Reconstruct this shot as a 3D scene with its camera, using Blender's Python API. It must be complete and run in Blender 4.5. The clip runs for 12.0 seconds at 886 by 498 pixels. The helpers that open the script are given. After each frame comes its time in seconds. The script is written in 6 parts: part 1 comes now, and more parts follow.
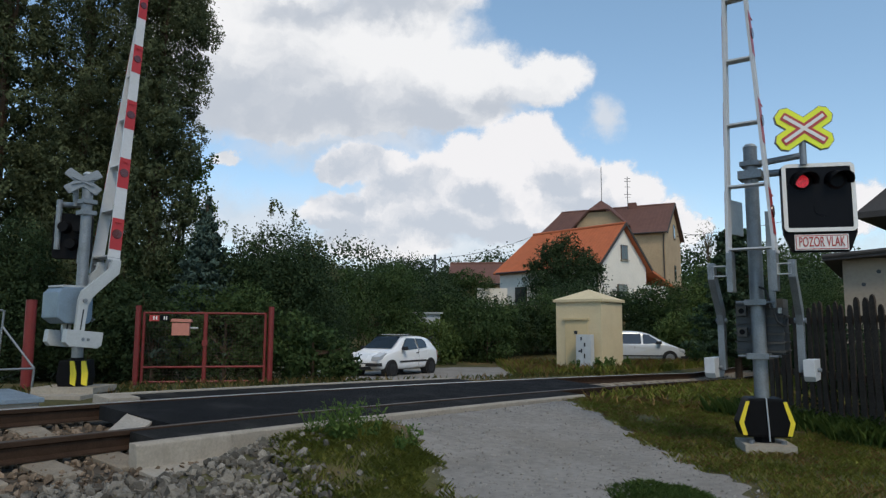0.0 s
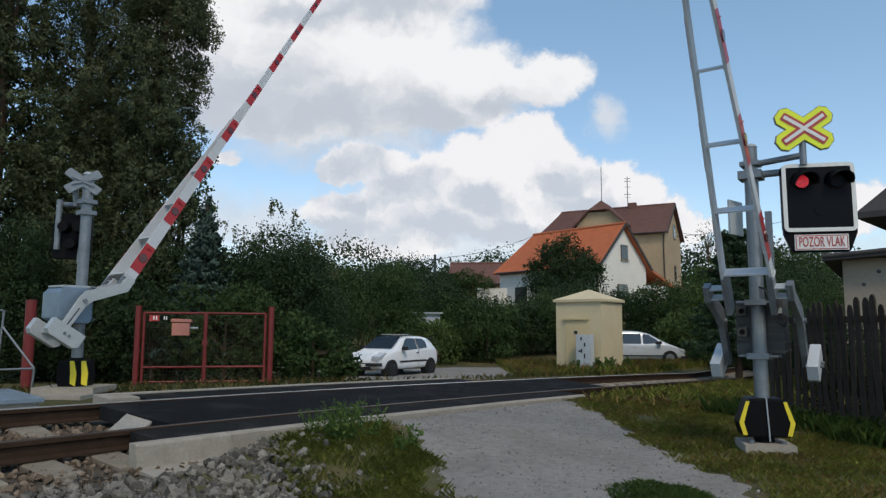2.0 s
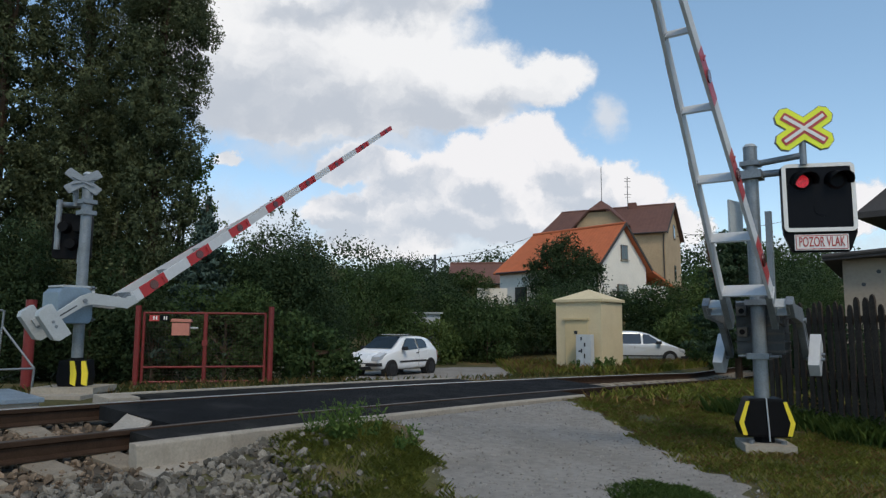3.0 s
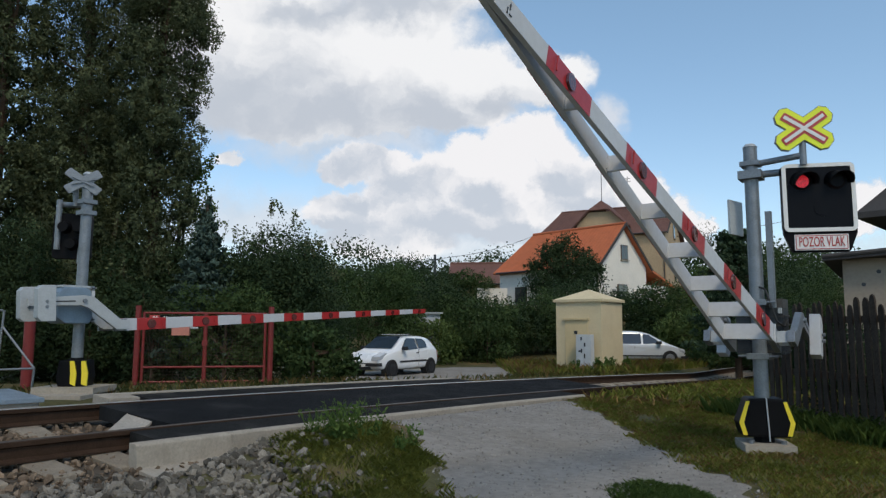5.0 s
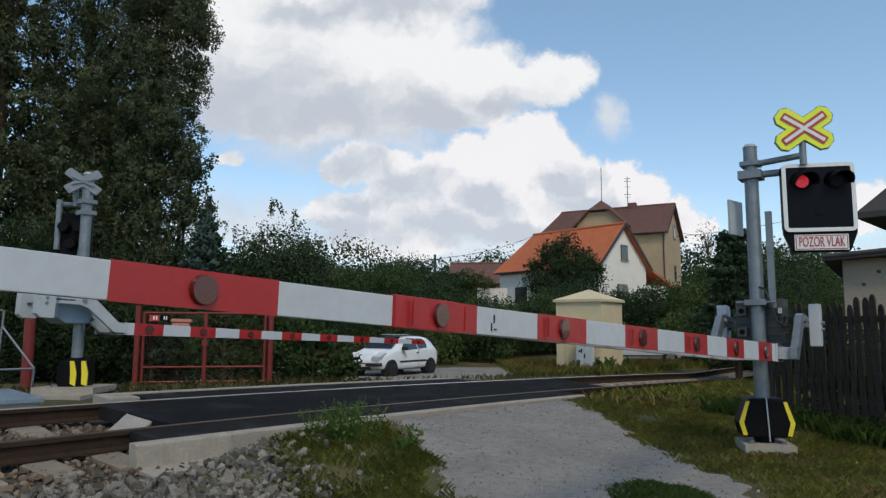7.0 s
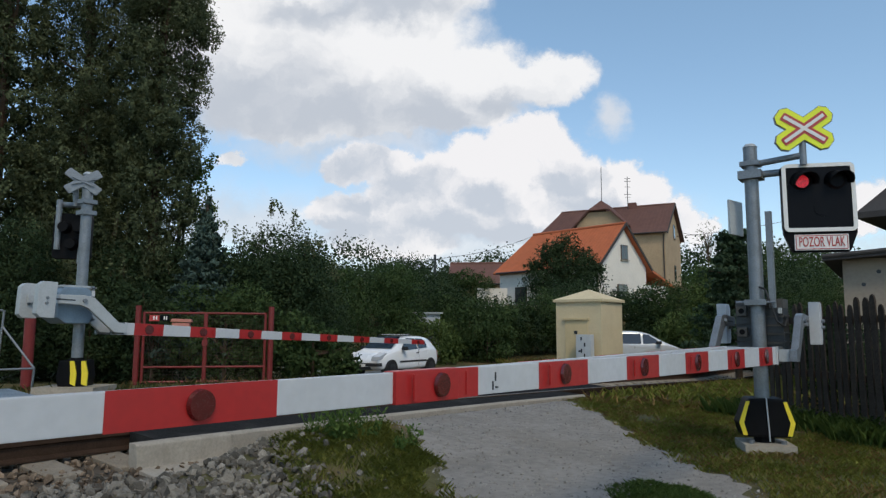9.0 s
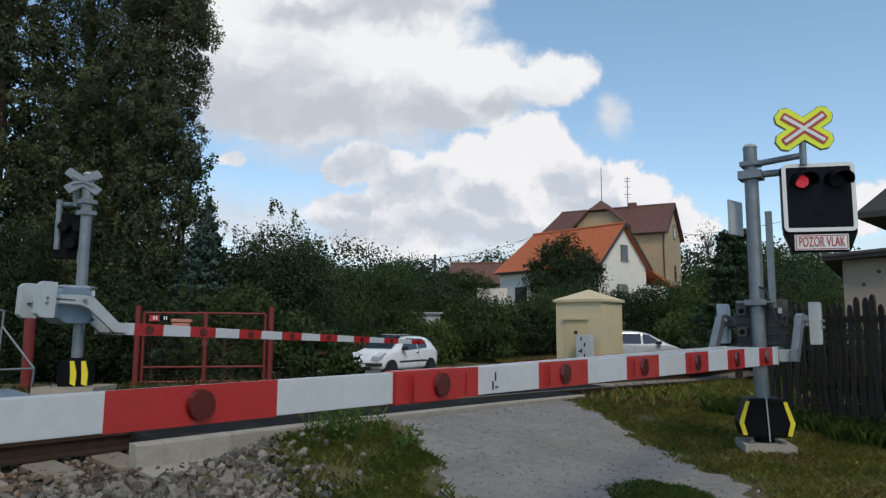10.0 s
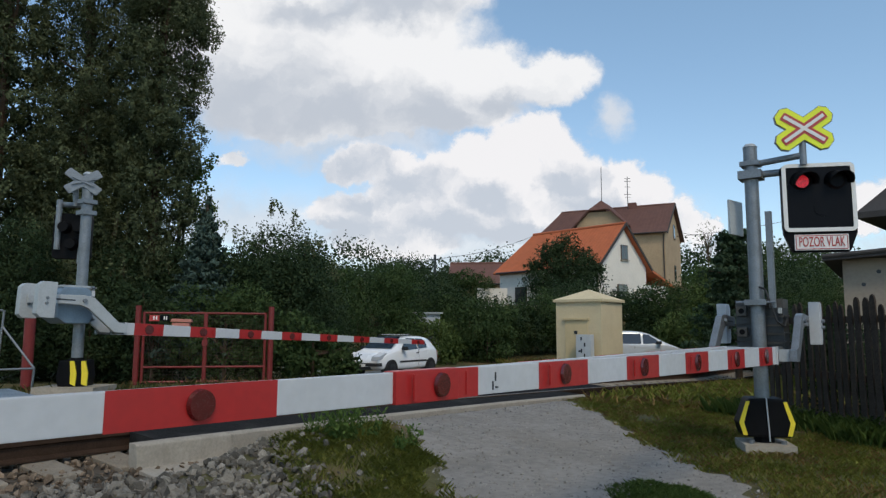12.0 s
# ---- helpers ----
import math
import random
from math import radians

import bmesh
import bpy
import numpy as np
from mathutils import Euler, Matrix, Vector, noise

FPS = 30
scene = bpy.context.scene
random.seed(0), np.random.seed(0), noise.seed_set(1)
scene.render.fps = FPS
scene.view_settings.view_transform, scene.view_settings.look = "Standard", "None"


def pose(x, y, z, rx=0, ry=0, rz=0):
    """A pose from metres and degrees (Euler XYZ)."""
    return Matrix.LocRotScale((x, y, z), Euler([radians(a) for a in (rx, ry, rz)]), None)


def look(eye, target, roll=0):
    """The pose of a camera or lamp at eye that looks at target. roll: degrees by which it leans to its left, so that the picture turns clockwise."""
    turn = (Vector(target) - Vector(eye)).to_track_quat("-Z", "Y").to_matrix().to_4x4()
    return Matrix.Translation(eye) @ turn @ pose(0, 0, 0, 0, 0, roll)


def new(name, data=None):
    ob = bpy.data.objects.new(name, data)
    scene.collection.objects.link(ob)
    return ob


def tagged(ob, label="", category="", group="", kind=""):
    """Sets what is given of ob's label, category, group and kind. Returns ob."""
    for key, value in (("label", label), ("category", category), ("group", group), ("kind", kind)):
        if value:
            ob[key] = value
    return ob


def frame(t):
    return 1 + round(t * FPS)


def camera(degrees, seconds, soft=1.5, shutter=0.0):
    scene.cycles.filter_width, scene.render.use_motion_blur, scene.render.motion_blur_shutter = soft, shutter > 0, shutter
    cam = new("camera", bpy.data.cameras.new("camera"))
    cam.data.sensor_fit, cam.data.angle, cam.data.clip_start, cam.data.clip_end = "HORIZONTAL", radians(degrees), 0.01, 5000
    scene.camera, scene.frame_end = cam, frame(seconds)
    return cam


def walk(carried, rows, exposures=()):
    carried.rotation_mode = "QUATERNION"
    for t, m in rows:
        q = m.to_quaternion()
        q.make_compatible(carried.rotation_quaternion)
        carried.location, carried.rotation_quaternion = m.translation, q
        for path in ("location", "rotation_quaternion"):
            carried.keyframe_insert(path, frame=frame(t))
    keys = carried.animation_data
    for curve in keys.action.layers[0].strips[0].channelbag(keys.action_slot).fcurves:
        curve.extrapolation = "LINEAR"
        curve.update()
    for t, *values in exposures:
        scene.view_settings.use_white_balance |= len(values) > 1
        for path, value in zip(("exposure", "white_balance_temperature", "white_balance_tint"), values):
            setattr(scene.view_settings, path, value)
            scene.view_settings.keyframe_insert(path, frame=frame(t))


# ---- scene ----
cam = camera(65.29, 12.0, soft=1.35)
EYE = Vector((0, 0, 1.17))
cam_pose = Matrix.Translation(EYE) @ Euler((radians(90 + 6.68), 0, 0)).to_matrix().to_4x4() @ pose(0, 0, 0, 0, 0, 0.19)
walk(cam, [(0, cam_pose), (12, cam_pose)], exposures=[(0, 0.0, 6550, 10), (12, 0.0, 6550, 10)])

# ---- light ----
SUN_AZ, SUN_EL = 163.0, 50.0          # degrees to the right of the view, degrees up
world = bpy.data.worlds.new("world")
scene.world = world
world.use_nodes = True
wn, wl = world.node_tree.nodes, world.node_tree.links
sky = wn.new("ShaderNodeTexSky")
sky.sky_type, sky.sun_disc = "NISHITA", False
sky.sun_elevation, sky.sun_rotation = radians(SUN_EL), radians(SUN_AZ)
sky.dust_density, sky.air_density, sky.ozone_density = 0.3, 1.0, 1.0
wl.new(sky.outputs[0], wn["Background"].inputs["Color"])
# thin bright summer haze over the whole sky
haze, both = wn.new("ShaderNodeBackground"), wn.new("ShaderNodeAddShader")
haze.inputs["Color"].default_value, haze.inputs["Strength"].default_value = (0.46, 0.97, 1.22, 1), 0.112
wl.new(wn["Background"].outputs[0], both.inputs[0])
wl.new(haze.outputs[0], both.inputs[1])
wl.new(both.outputs[0], wn["World Output"].inputs["Surface"])
wn["Background"].inputs["Strength"].default_value = 0.14
sun = new("sun", bpy.data.lights.new("sun", "SUN"))
sun.data.energy, sun.data.angle, sun.data.color = 1.6, radians(16), (1.0, 0.87, 0.64)
sd = Vector((math.sin(radians(SUN_AZ)) * math.cos(radians(SUN_EL)), math.cos(radians(SUN_AZ)) * math.cos(radians(SUN_EL)), math.sin(radians(SUN_EL))))
sun.matrix_world = look(sd * 50, (0, 0, 0))

# ---- materials ----
def material(name, base, rough=0.6, metal=0.0, vary=0.15, scale=6.0, second=None, bump=0.0, bump_scale=60.0, island=0.0, obrand=0.0, stain=0.0, stain_col=(0.1, 0.08, 0.06), emit=0.0, coat=0.0, spec=0.5):
    """A surface with variation at two scales, relief, stains and, where wanted, a tone for each piece."""
    m = bpy.data.materials.new(name)
    m.use_nodes = True
    n, l = m.node_tree.nodes, m.node_tree.links
    b = n["Principled BSDF"]
    b.inputs["Roughness"].default_value, b.inputs["Metallic"].default_value = rough, metal
    b.inputs["Coat Weight"].default_value = coat
    b.inputs["Specular IOR Level"].default_value = spec
    co = n.new("ShaderNodeTexCoord")
    second = second or tuple(c * (1 - vary) for c in base)
    big, fine = n.new("ShaderNodeTexNoise"), n.new("ShaderNodeTexNoise")
    big.inputs["Scale"].default_value, big.inputs["Detail"].default_value = scale, 5
    fine.inputs["Scale"].default_value, fine.inputs["Detail"].default_value = scale * 9, 4
    for t in (big, fine):
        l.new(co.outputs["Object"], t.inputs["Vector"])
    add = n.new("ShaderNodeMath")
    add.operation = "ADD"
    l.new(big.outputs["Fac"], add.inputs[0])
    l.new(fine.outputs["Fac"], add.inputs[1])
    ramp = n.new("ShaderNodeMapRange")
    ramp.inputs["From Min"].default_value, ramp.inputs["From Max"].default_value = 0.75, 1.25
    l.new(add.outputs[0], ramp.inputs["Value"])
    mix = n.new("ShaderNodeMix")
    mix.data_type = "RGBA"
    mix.inputs["A"].default_value, mix.inputs["B"].default_value = (*base, 1), (*second, 1)
    l.new(ramp.outputs[0], mix.inputs["Factor"])
    col = mix.outputs["Result"]
    if stain:
        st = n.new("ShaderNodeTexNoise")
        st.inputs["Scale"].default_value, st.inputs["Detail"].default_value = scale * 0.6, 8
        l.new(co.outputs["Object"], st.inputs["Vector"])
        sr = n.new("ShaderNodeMapRange")
        sr.inputs["From Min"].default_value, sr.inputs["From Max"].default_value, sr.inputs["To Max"].default_value = 0.5, 0.75, stain
        l.new(st.outputs["Fac"], sr.inputs["Value"])
        sm = n.new("ShaderNodeMix")
        sm.data_type = "RGBA"
        sm.inputs["B"].default_value = (*stain_col, 1)
        l.new(sr.outputs[0], sm.inputs["Factor"])
        l.new(col, sm.inputs["A"])
        col = sm.outputs["Result"]
    if island or obrand:
        src = n.new("ShaderNodeNewGeometry").outputs["Random Per Island"] if island else n.new("ShaderNodeObjectInfo").outputs["Random"]
        amt = island or obrand
        mr = n.new("ShaderNodeMapRange")
        mr.inputs["To Min"].default_value, mr.inputs["To Max"].default_value = 1 - amt, 1 + amt
        l.new(src, mr.inputs["Value"])
        hs = n.new("ShaderNodeHueSaturation")
        l.new(mr.outputs[0], hs.inputs["Value"])
        l.new(col, hs.inputs["Color"])
        col = hs.outputs["Color"]
    l.new(col, b.inputs["Base Color"])
    rr = n.new("ShaderNodeMapRange")
    rr.inputs["To Min"].default_value, rr.inputs["To Max"].default_value = max(0.03, rough - 0.12), min(1, rough + 0.12)
    l.new(fine.outputs["Fac"], rr.inputs["Value"])
    l.new(rr.outputs[0], b.inputs["Roughness"])
    if bump:
        bt = n.new("ShaderNodeTexNoise")
        bt.inputs["Scale"].default_value, bt.inputs["Detail"].default_value = bump_scale, 6
        l.new(co.outputs["Object"], bt.inputs["Vector"])
        bp = n.new("ShaderNodeBump")
        bp.inputs["Strength"].default_value, bp.inputs["Distance"].default_value = bump, 0.02
        l.new(bt.outputs["Fac"], bp.inputs["Height"])
        l.new(bp.outputs[0], b.inputs["Normal"])
    if emit:
        b.inputs["Emission Color"].default_value, b.inputs["Emission Strength"].default_value = (*base, 1), emit
        l.new(col, b.inputs["Emission Color"])
    return m


def leaf_material(name, a, b_col, trans=0.35):
    m = bpy.data.materials.new(name)
    m.use_nodes = True
    n, l = m.node_tree.nodes, m.node_tree.links
    b, out = n["Principled BSDF"], n["Material Output"]
    geo, co, noi = n.new("ShaderNodeNewGeometry"), n.new("ShaderNodeTexCoord"), n.new("ShaderNodeTexNoise")
    noi.inputs["Scale"].default_value, noi.inputs["Detail"].default_value = 1.3, 4
    l.new(co.outputs["Object"], noi.inputs["Vector"])
    add = n.new("ShaderNodeMath")
    add.operation = "MULTIPLY_ADD"
    add.inputs[1].default_value = 0.35
    l.new(geo.outputs["Random Per Island"], add.inputs[0])
    l.new(noi.outputs["Fac"], add.inputs[2])
    mr = n.new("ShaderNodeMapRange")
    mr.inputs["From Min"].default_value, mr.inputs["From Max"].default_value = 0.38, 0.95
    l.new(add.outputs[0], mr.inputs["Value"])
    mix = n.new("ShaderNodeMix")
    mix.data_type = "RGBA"
    mix.inputs["A"].default_value, mix.inputs["B"].default_value = (*a, 1), (*b_col, 1)
    l.new(mr.outputs[0], mix.inputs["Factor"])
    l.new(mix.outputs["Result"], b.inputs["Base Color"])
    b.inputs["Roughness"].default_value, b.inputs["Specular IOR Level"].default_value = 0.75, 0.2
    tr, ms = n.new("ShaderNodeBsdfTranslucent"), n.new("ShaderNodeMixShader")
    ms.inputs[0].default_value = trans
    l.new(mix.outputs["Result"], tr.inputs["Color"])
    l.new(b.outputs[0], ms.inputs[1])
    l.new(tr.outputs[0], ms.inputs[2])
    l.new(ms.outputs[0], out.inputs["Surface"])
    return m


def glass_material(name, tint, rough=0.03):
    m = bpy.data.materials.new(name)
    m.use_nodes = True
    b = m.node_tree.nodes["Principled BSDF"]
    b.inputs["Base Color"].default_value, b.inputs["Roughness"].default_value = (*tint, 1), rough
    b.inputs["Specular IOR Level"].default_value = 0.7
    b.inputs["Coat Weight"].default_value = 0.5
    return m


M = dict(
    galv=material("galvanised_steel", (0.235, 0.255, 0.275), 0.45, 0.5, 0.3, 8, bump=0.05, stain=0.3, stain_col=(0.22, 0.24, 0.27)),
    galv_light=material("painted_light_grey", (0.43, 0.45, 0.46), 0.45, 0.1, 0.15, 5, stain=0.35, stain_col=(0.3, 0.3, 0.29)),
    box_blue=material("blue_grey_cast_metal", (0.20, 0.27, 0.34), 0.4, 0.2, 0.2, 5, stain=0.3, stain_col=(0.12, 0.15, 0.18)),
    fin=material("grey_brown_cast_iron", (0.085, 0.078, 0.070), 0.6, 0.2, 0.3, 8, bump=0.1),
    dark_metal=material("dark_grey_metal", (0.05, 0.055, 0.06), 0.5, 0.3, 0.3, 8),
    black=material("black_plastic", (0.007, 0.007, 0.008), 0.5, 0.0, 0.3, 10, spec=0.08),
    screen=material("signal_face_black", (0.005, 0.006, 0.009), 0.45, 0.0, 0.2, 6, spec=0.10),
    white=material("white_paint", (0.53, 0.54, 0.56), 0.5, 0.0, 0.1, 3, spec=0.3, stain=0.3, stain_col=(0.42, 0.41, 0.38)),
    red=material("red_foil", (0.406, 0.018, 0.018), 0.38, 0.0, 0.15, 4, stain=0.2, stain_col=(0.30, 0.04, 0.035)),
    reflector=material("dark_red_reflector", (0.10, 0.012, 0.012), 0.25, 0.0, 0.3, 30, coat=0.4),
    yellow=material("fluorescent_yellow_green", (0.78, 0.86, 0.03), 0.45, 0.0, 0.06, 4),
    sign_red=material("sign_red", (0.45, 0.05, 0.045), 0.4, 0.0, 0.1, 6),
    sign_white=material("sign_white", (0.75, 0.74, 0.72), 0.4, 0.0, 0.08, 6),
    warn_yellow=material("warning_yellow", (0.80, 0.62, 0.03), 0.5, 0.0, 0.1, 8),
    lamp_red=material("lit_red_lamp", (0.9, 0.012, 0.03), 0.3, second=(0.30, 0.004, 0.010), scale=55, emit=0.45),
    lamp_dim=material("lit_red_lamp_aside", (0.75, 0.010, 0.02), 0.3, second=(0.10, 0.002, 0.004), scale=40, emit=0.34),
    lens=material("dark_red_lens", (0.006, 0.002, 0.002), 0.5, spec=0.08),
    concrete=material("concrete", (0.38, 0.335, 0.275), 0.85, 0, 0.25, 4, bump=0.3, bump_scale=90, stain=0.4, stain_col=(0.27, 0.25, 0.21), spec=0.12),
    # plain dark tone for the concrete base of the fence
    base_concrete=material("dark_base_concrete", (0.045, 0.042, 0.032), 0.95, 0, 0.4, 5, bump=0.4, bump_scale=60, spec=0.12),
    asphalt=material("asphalt", (0.017, 0.018, 0.020), 0.92, 0, 0.35, 3, bump=0.4, bump_scale=140, stain=0.3, stain_col=(0.07, 0.07, 0.068), spec=0.05),
    rubber=material("rubber_panel", (0.022, 0.022, 0.022), 0.9, 0, 0.3, 3, bump=0.3, bump_scale=120, stain=0.5, stain_col=(0.085, 0.083, 0.078), spec=0.05),
    rust=material("rusty_rail", (0.060, 0.036, 0.024), 0.8, 0.2, 0.4, 9, bump=0.3, spec=0.12),
    rail_top=material("polished_rail_head", (0.70, 0.69, 0.66), 0.35, 0.7, 0.05, 0.5),
    rail_dull=material("dull_rail_head", (0.10, 0.075, 0.058), 0.5, 0.4, 0.1, 1),
    worn_steel=material("worn_rusty_plate", (0.44, 0.39, 0.33), 0.6, 0.2, 0.3, 4, stain=0.5, stain_col=(0.25, 0.14, 0.08)),
    sleeper=material("weathered_concrete_sleeper", (0.32, 0.27, 0.21), 0.9, 0, 0.3, 6, bump=0.4, bump_scale=80, obrand=0.15, stain=0.4, stain_col=(0.24, 0.18, 0.12), spec=0.12),
    stone=material("ballast_stone", (0.20, 0.18, 0.152), 0.9, 0, 0.45, 14, bump=0.5, bump_scale=60, obrand=0.65, spec=0.12),
    stone_mass=material("ballast_stones", (0.195, 0.176, 0.148), 0.9, 0, 0.45, 14, bump=0.5, bump_scale=60, island=0.65, spec=0.12),
    stone_brown=material("rust_stained_ballast", (0.21, 0.155, 0.11), 0.9, 0, 0.4, 8, bump=0.4, bump_scale=60, island=0.45, spec=0.12),
    ballast=material("ballast_bed", (0.11, 0.09, 0.07), 0.95, 0, 0.5, 9, bump=0.9, bump_scale=25, spec=0.12),
    gravel=material("pale_gravel", (0.295, 0.270, 0.242), 0.95, 0, 0.30, 1.2, bump=0.9, bump_scale=45, stain=0.6, stain_col=(0.19, 0.165, 0.135), spec=0.12),
    pebble=material("pale_pebbles", (0.27, 0.25, 0.225), 0.9, 0, 0.3, 9, island=0.4, spec=0.12),
    soil=material("grassy_soil", (0.105, 0.098, 0.045), 0.95, 0, 0.45, 1.4, bump=0.8, bump_scale=22, stain=0.7, stain_col=(0.17, 0.10, 0.042), spec=0.12),
    grass=leaf_material("grass_blades", (0.165, 0.195, 0.034), (0.34, 0.34, 0.075), 0.3),
    # darker copy of the grass, with shade put into its colour
    turf=leaf_material("turf_toned_for_shade", (0.10, 0.125, 0.036), (0.20, 0.20, 0.066), 0.3),
    dry_grass=leaf_material("dry_grass_blades", (0.26, 0.165, 0.058), (0.40, 0.27, 0.105), 0.25),
    weed=leaf_material("weed_leaves", (0.062, 0.112, 0.026), (0.135, 0.205, 0.052), 0.4),
    thuja=leaf_material("conifer_foliage", (0.050, 0.068, 0.034), (0.120, 0.142, 0.070), 0.25),
    leaf_dark=leaf_material("dark_leaves", (0.020, 0.039, 0.017), (0.053, 0.082, 0.033), 0.3),
    leaf_mid=leaf_material("green_leaves", (0.029, 0.058, 0.019), (0.076, 0.116, 0.038), 0.35),
    leaf_light=leaf_material("bright_leaves", (0.050, 0.088, 0.022), (0.125, 0.170, 0.052), 0.35),
    leaf_blue=leaf_material("spruce_needles", (0.034, 0.062, 0.050), (0.085, 0.128, 0.104), 0.15),
    pine=leaf_material("pine_needles", (0.033, 0.062, 0.033), (0.072, 0.111, 0.058), 0.15),
    twig_leaf=leaf_material("tip_leaves", (0.09, 0.115, 0.055), (0.16, 0.18, 0.09), 0.35),
    petal=material("white_petals", (0.8, 0.8, 0.76), 0.6),
    bark=material("bark", (0.10, 0.07, 0.05), 0.9, 0, 0.4, 9, bump=0.6, bump_scale=40, spec=0.12),
    old_wood=material("dark_weathered_wood", (0.066, 0.050, 0.039), 0.85, 0, 0.45, 7, bump=0.4, bump_scale=50, obrand=0.25, spec=0.12),
    cabin=material("cream_render", (0.66, 0.54, 0.34), 0.9, 0, 0.1, 2, bump=0.25, bump_scale=120, stain=0.2, stain_col=(0.48, 0.38, 0.24)),
    cabin_trim=material("cream_painted_metal", (0.64, 0.50, 0.28), 0.55, 0, 0.1, 3),
    meter=material("pale_grey_plastic", (0.55, 0.57, 0.58), 0.5, 0, 0.1, 5),
    house_white=material("white_render", (0.80, 0.74, 0.65), 0.9, 0, 0.1, 1.2, bump=0.15),
    house_ochre=material("ochre_render", (0.46, 0.33, 0.20), 0.9, 0, 0.18, 0.9, bump=0.2, stain=0.3, stain_col=(0.34, 0.25, 0.16)),
    garage=material("beige_render", (0.31, 0.255, 0.20), 0.9, 0, 0.15, 1.5, bump=0.2, stain=0.3, stain_col=(0.30, 0.24, 0.19)),
    tile_orange=material("orange_roof_tile", (0.56, 0.145, 0.050), 0.7, 0, 0.2, 2, obrand=0.10),
    tile_brown=material("brown_roof_tile", (0.165, 0.075, 0.055), 0.75, 0, 0.25, 2, obrand=0.12),
    roof_dark=material("dark_roof", (0.055, 0.048, 0.045), 0.8, 0, 0.3, 3, bump=0.3),
    gate_red=material("red_gate_paint", (0.19, 0.018, 0.016), 0.5, 0, 0.25, 8, stain=0.25, stain_col=(0.2, 0.03, 0.02)),
    mailbox=material("faded_red_letterbox", (0.52, 0.20, 0.15), 0.55, 0, 0.15, 5),
    mesh_wire=material("wire_mesh", (0.10, 0.055, 0.045), 0.6, 0.3, 0.2, 9),
    car_white=material("white_car_paint", (0.80, 0.80, 0.80), 0.25, 0, 0.02, 0.15, coat=0.8),
    car_silver=material("silver_car_paint", (0.60, 0.62, 0.64), 0.3, 0.2, 0.02, 0.15, coat=0.8),
    car_glass=glass_material("tinted_car_glass", (0.015, 0.018, 0.02), 0.06),
    glass=glass_material("window_glass", (0.03, 0.035, 0.04)),
    tyre=material("tyre_rubber", (0.014, 0.014, 0.015), 0.85, 0, 0.3, 12),
    rim=material("alloy_rim", (0.55, 0.56, 0.58), 0.3, 0.8, 0.1, 9),
    headlamp=glass_material("headlamp_glass", (0.45, 0.47, 0.5), 0.05),
    bumper=material("black_bumper", (0.02, 0.02, 0.022), 0.55),
    tail=material("red_tail_lamp", (0.35, 0.02, 0.02), 0.2, coat=0.5),
    grate=material("grey_metal_grating", (0.26, 0.32, 0.38), 0.5, 0.3, 0.25, 6, bump=0.3),
    wire=material("cable", (0.02, 0.02, 0.02), 0.6),
    pale_sheet=material("pale_sheeting", (0.46, 0.48, 0.52), 0.6, 0, 0.2, 3),
)


# ---- mesh helpers ----
def mesh_of(name, bm, mat, smooth=False, bevel=0.0, seg=2):
    if bevel:
        bmesh.ops.bevel(bm, geom=[e for e in bm.edges if e.is_manifold and e.calc_face_angle(0) > 0.5], offset=bevel, segments=seg, profile=0.7, affect="EDGES", clamp_overlap=True)
    me = bpy.data.meshes.new(name)
    bm.to_mesh(me)
    bm.free()
    for mm in (mat if isinstance(mat, (list, tuple)) else [mat]):
        me.materials.append(mm)
    if smooth:
        for p in me.polygons:
            p.use_smooth = True
    return me


def part(name, bm, mat, parent, label="", bevel=0.0, smooth=False, m=None):
    me = bm if isinstance(bm, bpy.types.Mesh) else mesh_of(name, bm, mat, smooth, bevel)
    ob = new(name, me)
    ob.parent = parent
    if m is not None:
        ob.matrix_basis = m
    if label:
        tagged(ob, label)
    return ob


def thing(name, m, label, category, group="", kind=""):
    ob = new(name)
    ob.matrix_basis = m
    ob.empty_display_size = 0.2
    return tagged(ob, label, category, group, kind)


def solid(name, bm, mat, m, label, category, group="", kind="", bevel=0.0, smooth=False):
    ob = new(name, bm if isinstance(bm, bpy.types.Mesh) else mesh_of(name, bm, mat, smooth, bevel))
    ob.matrix_basis = m
    return tagged(ob, label, category, group, kind)


def box(x0, x1, y0, y1, z0, z1, bm=None, taper=1.0):
    bm = bm or bmesh.new()
    cx, cy = (x0 + x1) / 2, (y0 + y1) / 2
    v = []
    for z, k in ((z0, 1.0), (z1, taper)):
        for x, y in ((x0, y0), (x1, y0), (x1, y1), (x0, y1)):
            v.append(bm.verts.new((cx + (x - cx) * k, cy + (y - cy) * k, z)))
    for f in ((3, 2, 1, 0), (4, 5, 6, 7), (0, 1, 5, 4), (1, 2, 6, 5), (2, 3, 7, 6), (3, 0, 4, 7)):
        bm.faces.new([v[i] for i in f])
    return bm


def cyl(p0, p1, r0, r1=None, seg=16, bm=None):
    bm = bm or bmesh.new()
    p0, p1 = Vector(p0), Vector(p1)
    r1 = r0 if r1 is None else r1
    q = (p1 - p0).to_track_quat("Z", "Y")
    rings = []
    for p, r in ((p0, r0), (p1, r1)):
        rings.append([bm.verts.new(p + q @ Vector((r * math.cos(a), r * math.sin(a), 0))) for a in (2 * math.pi * i / seg for i in range(seg))])
    for i in range(seg):
        j = (i + 1) % seg
        bm.faces.new((rings[0][i], rings[0][j], rings[1][j], rings[1][i]))
    bm.faces.new(rings[0][::-1])
    bm.faces.new(rings[1])
    return bm


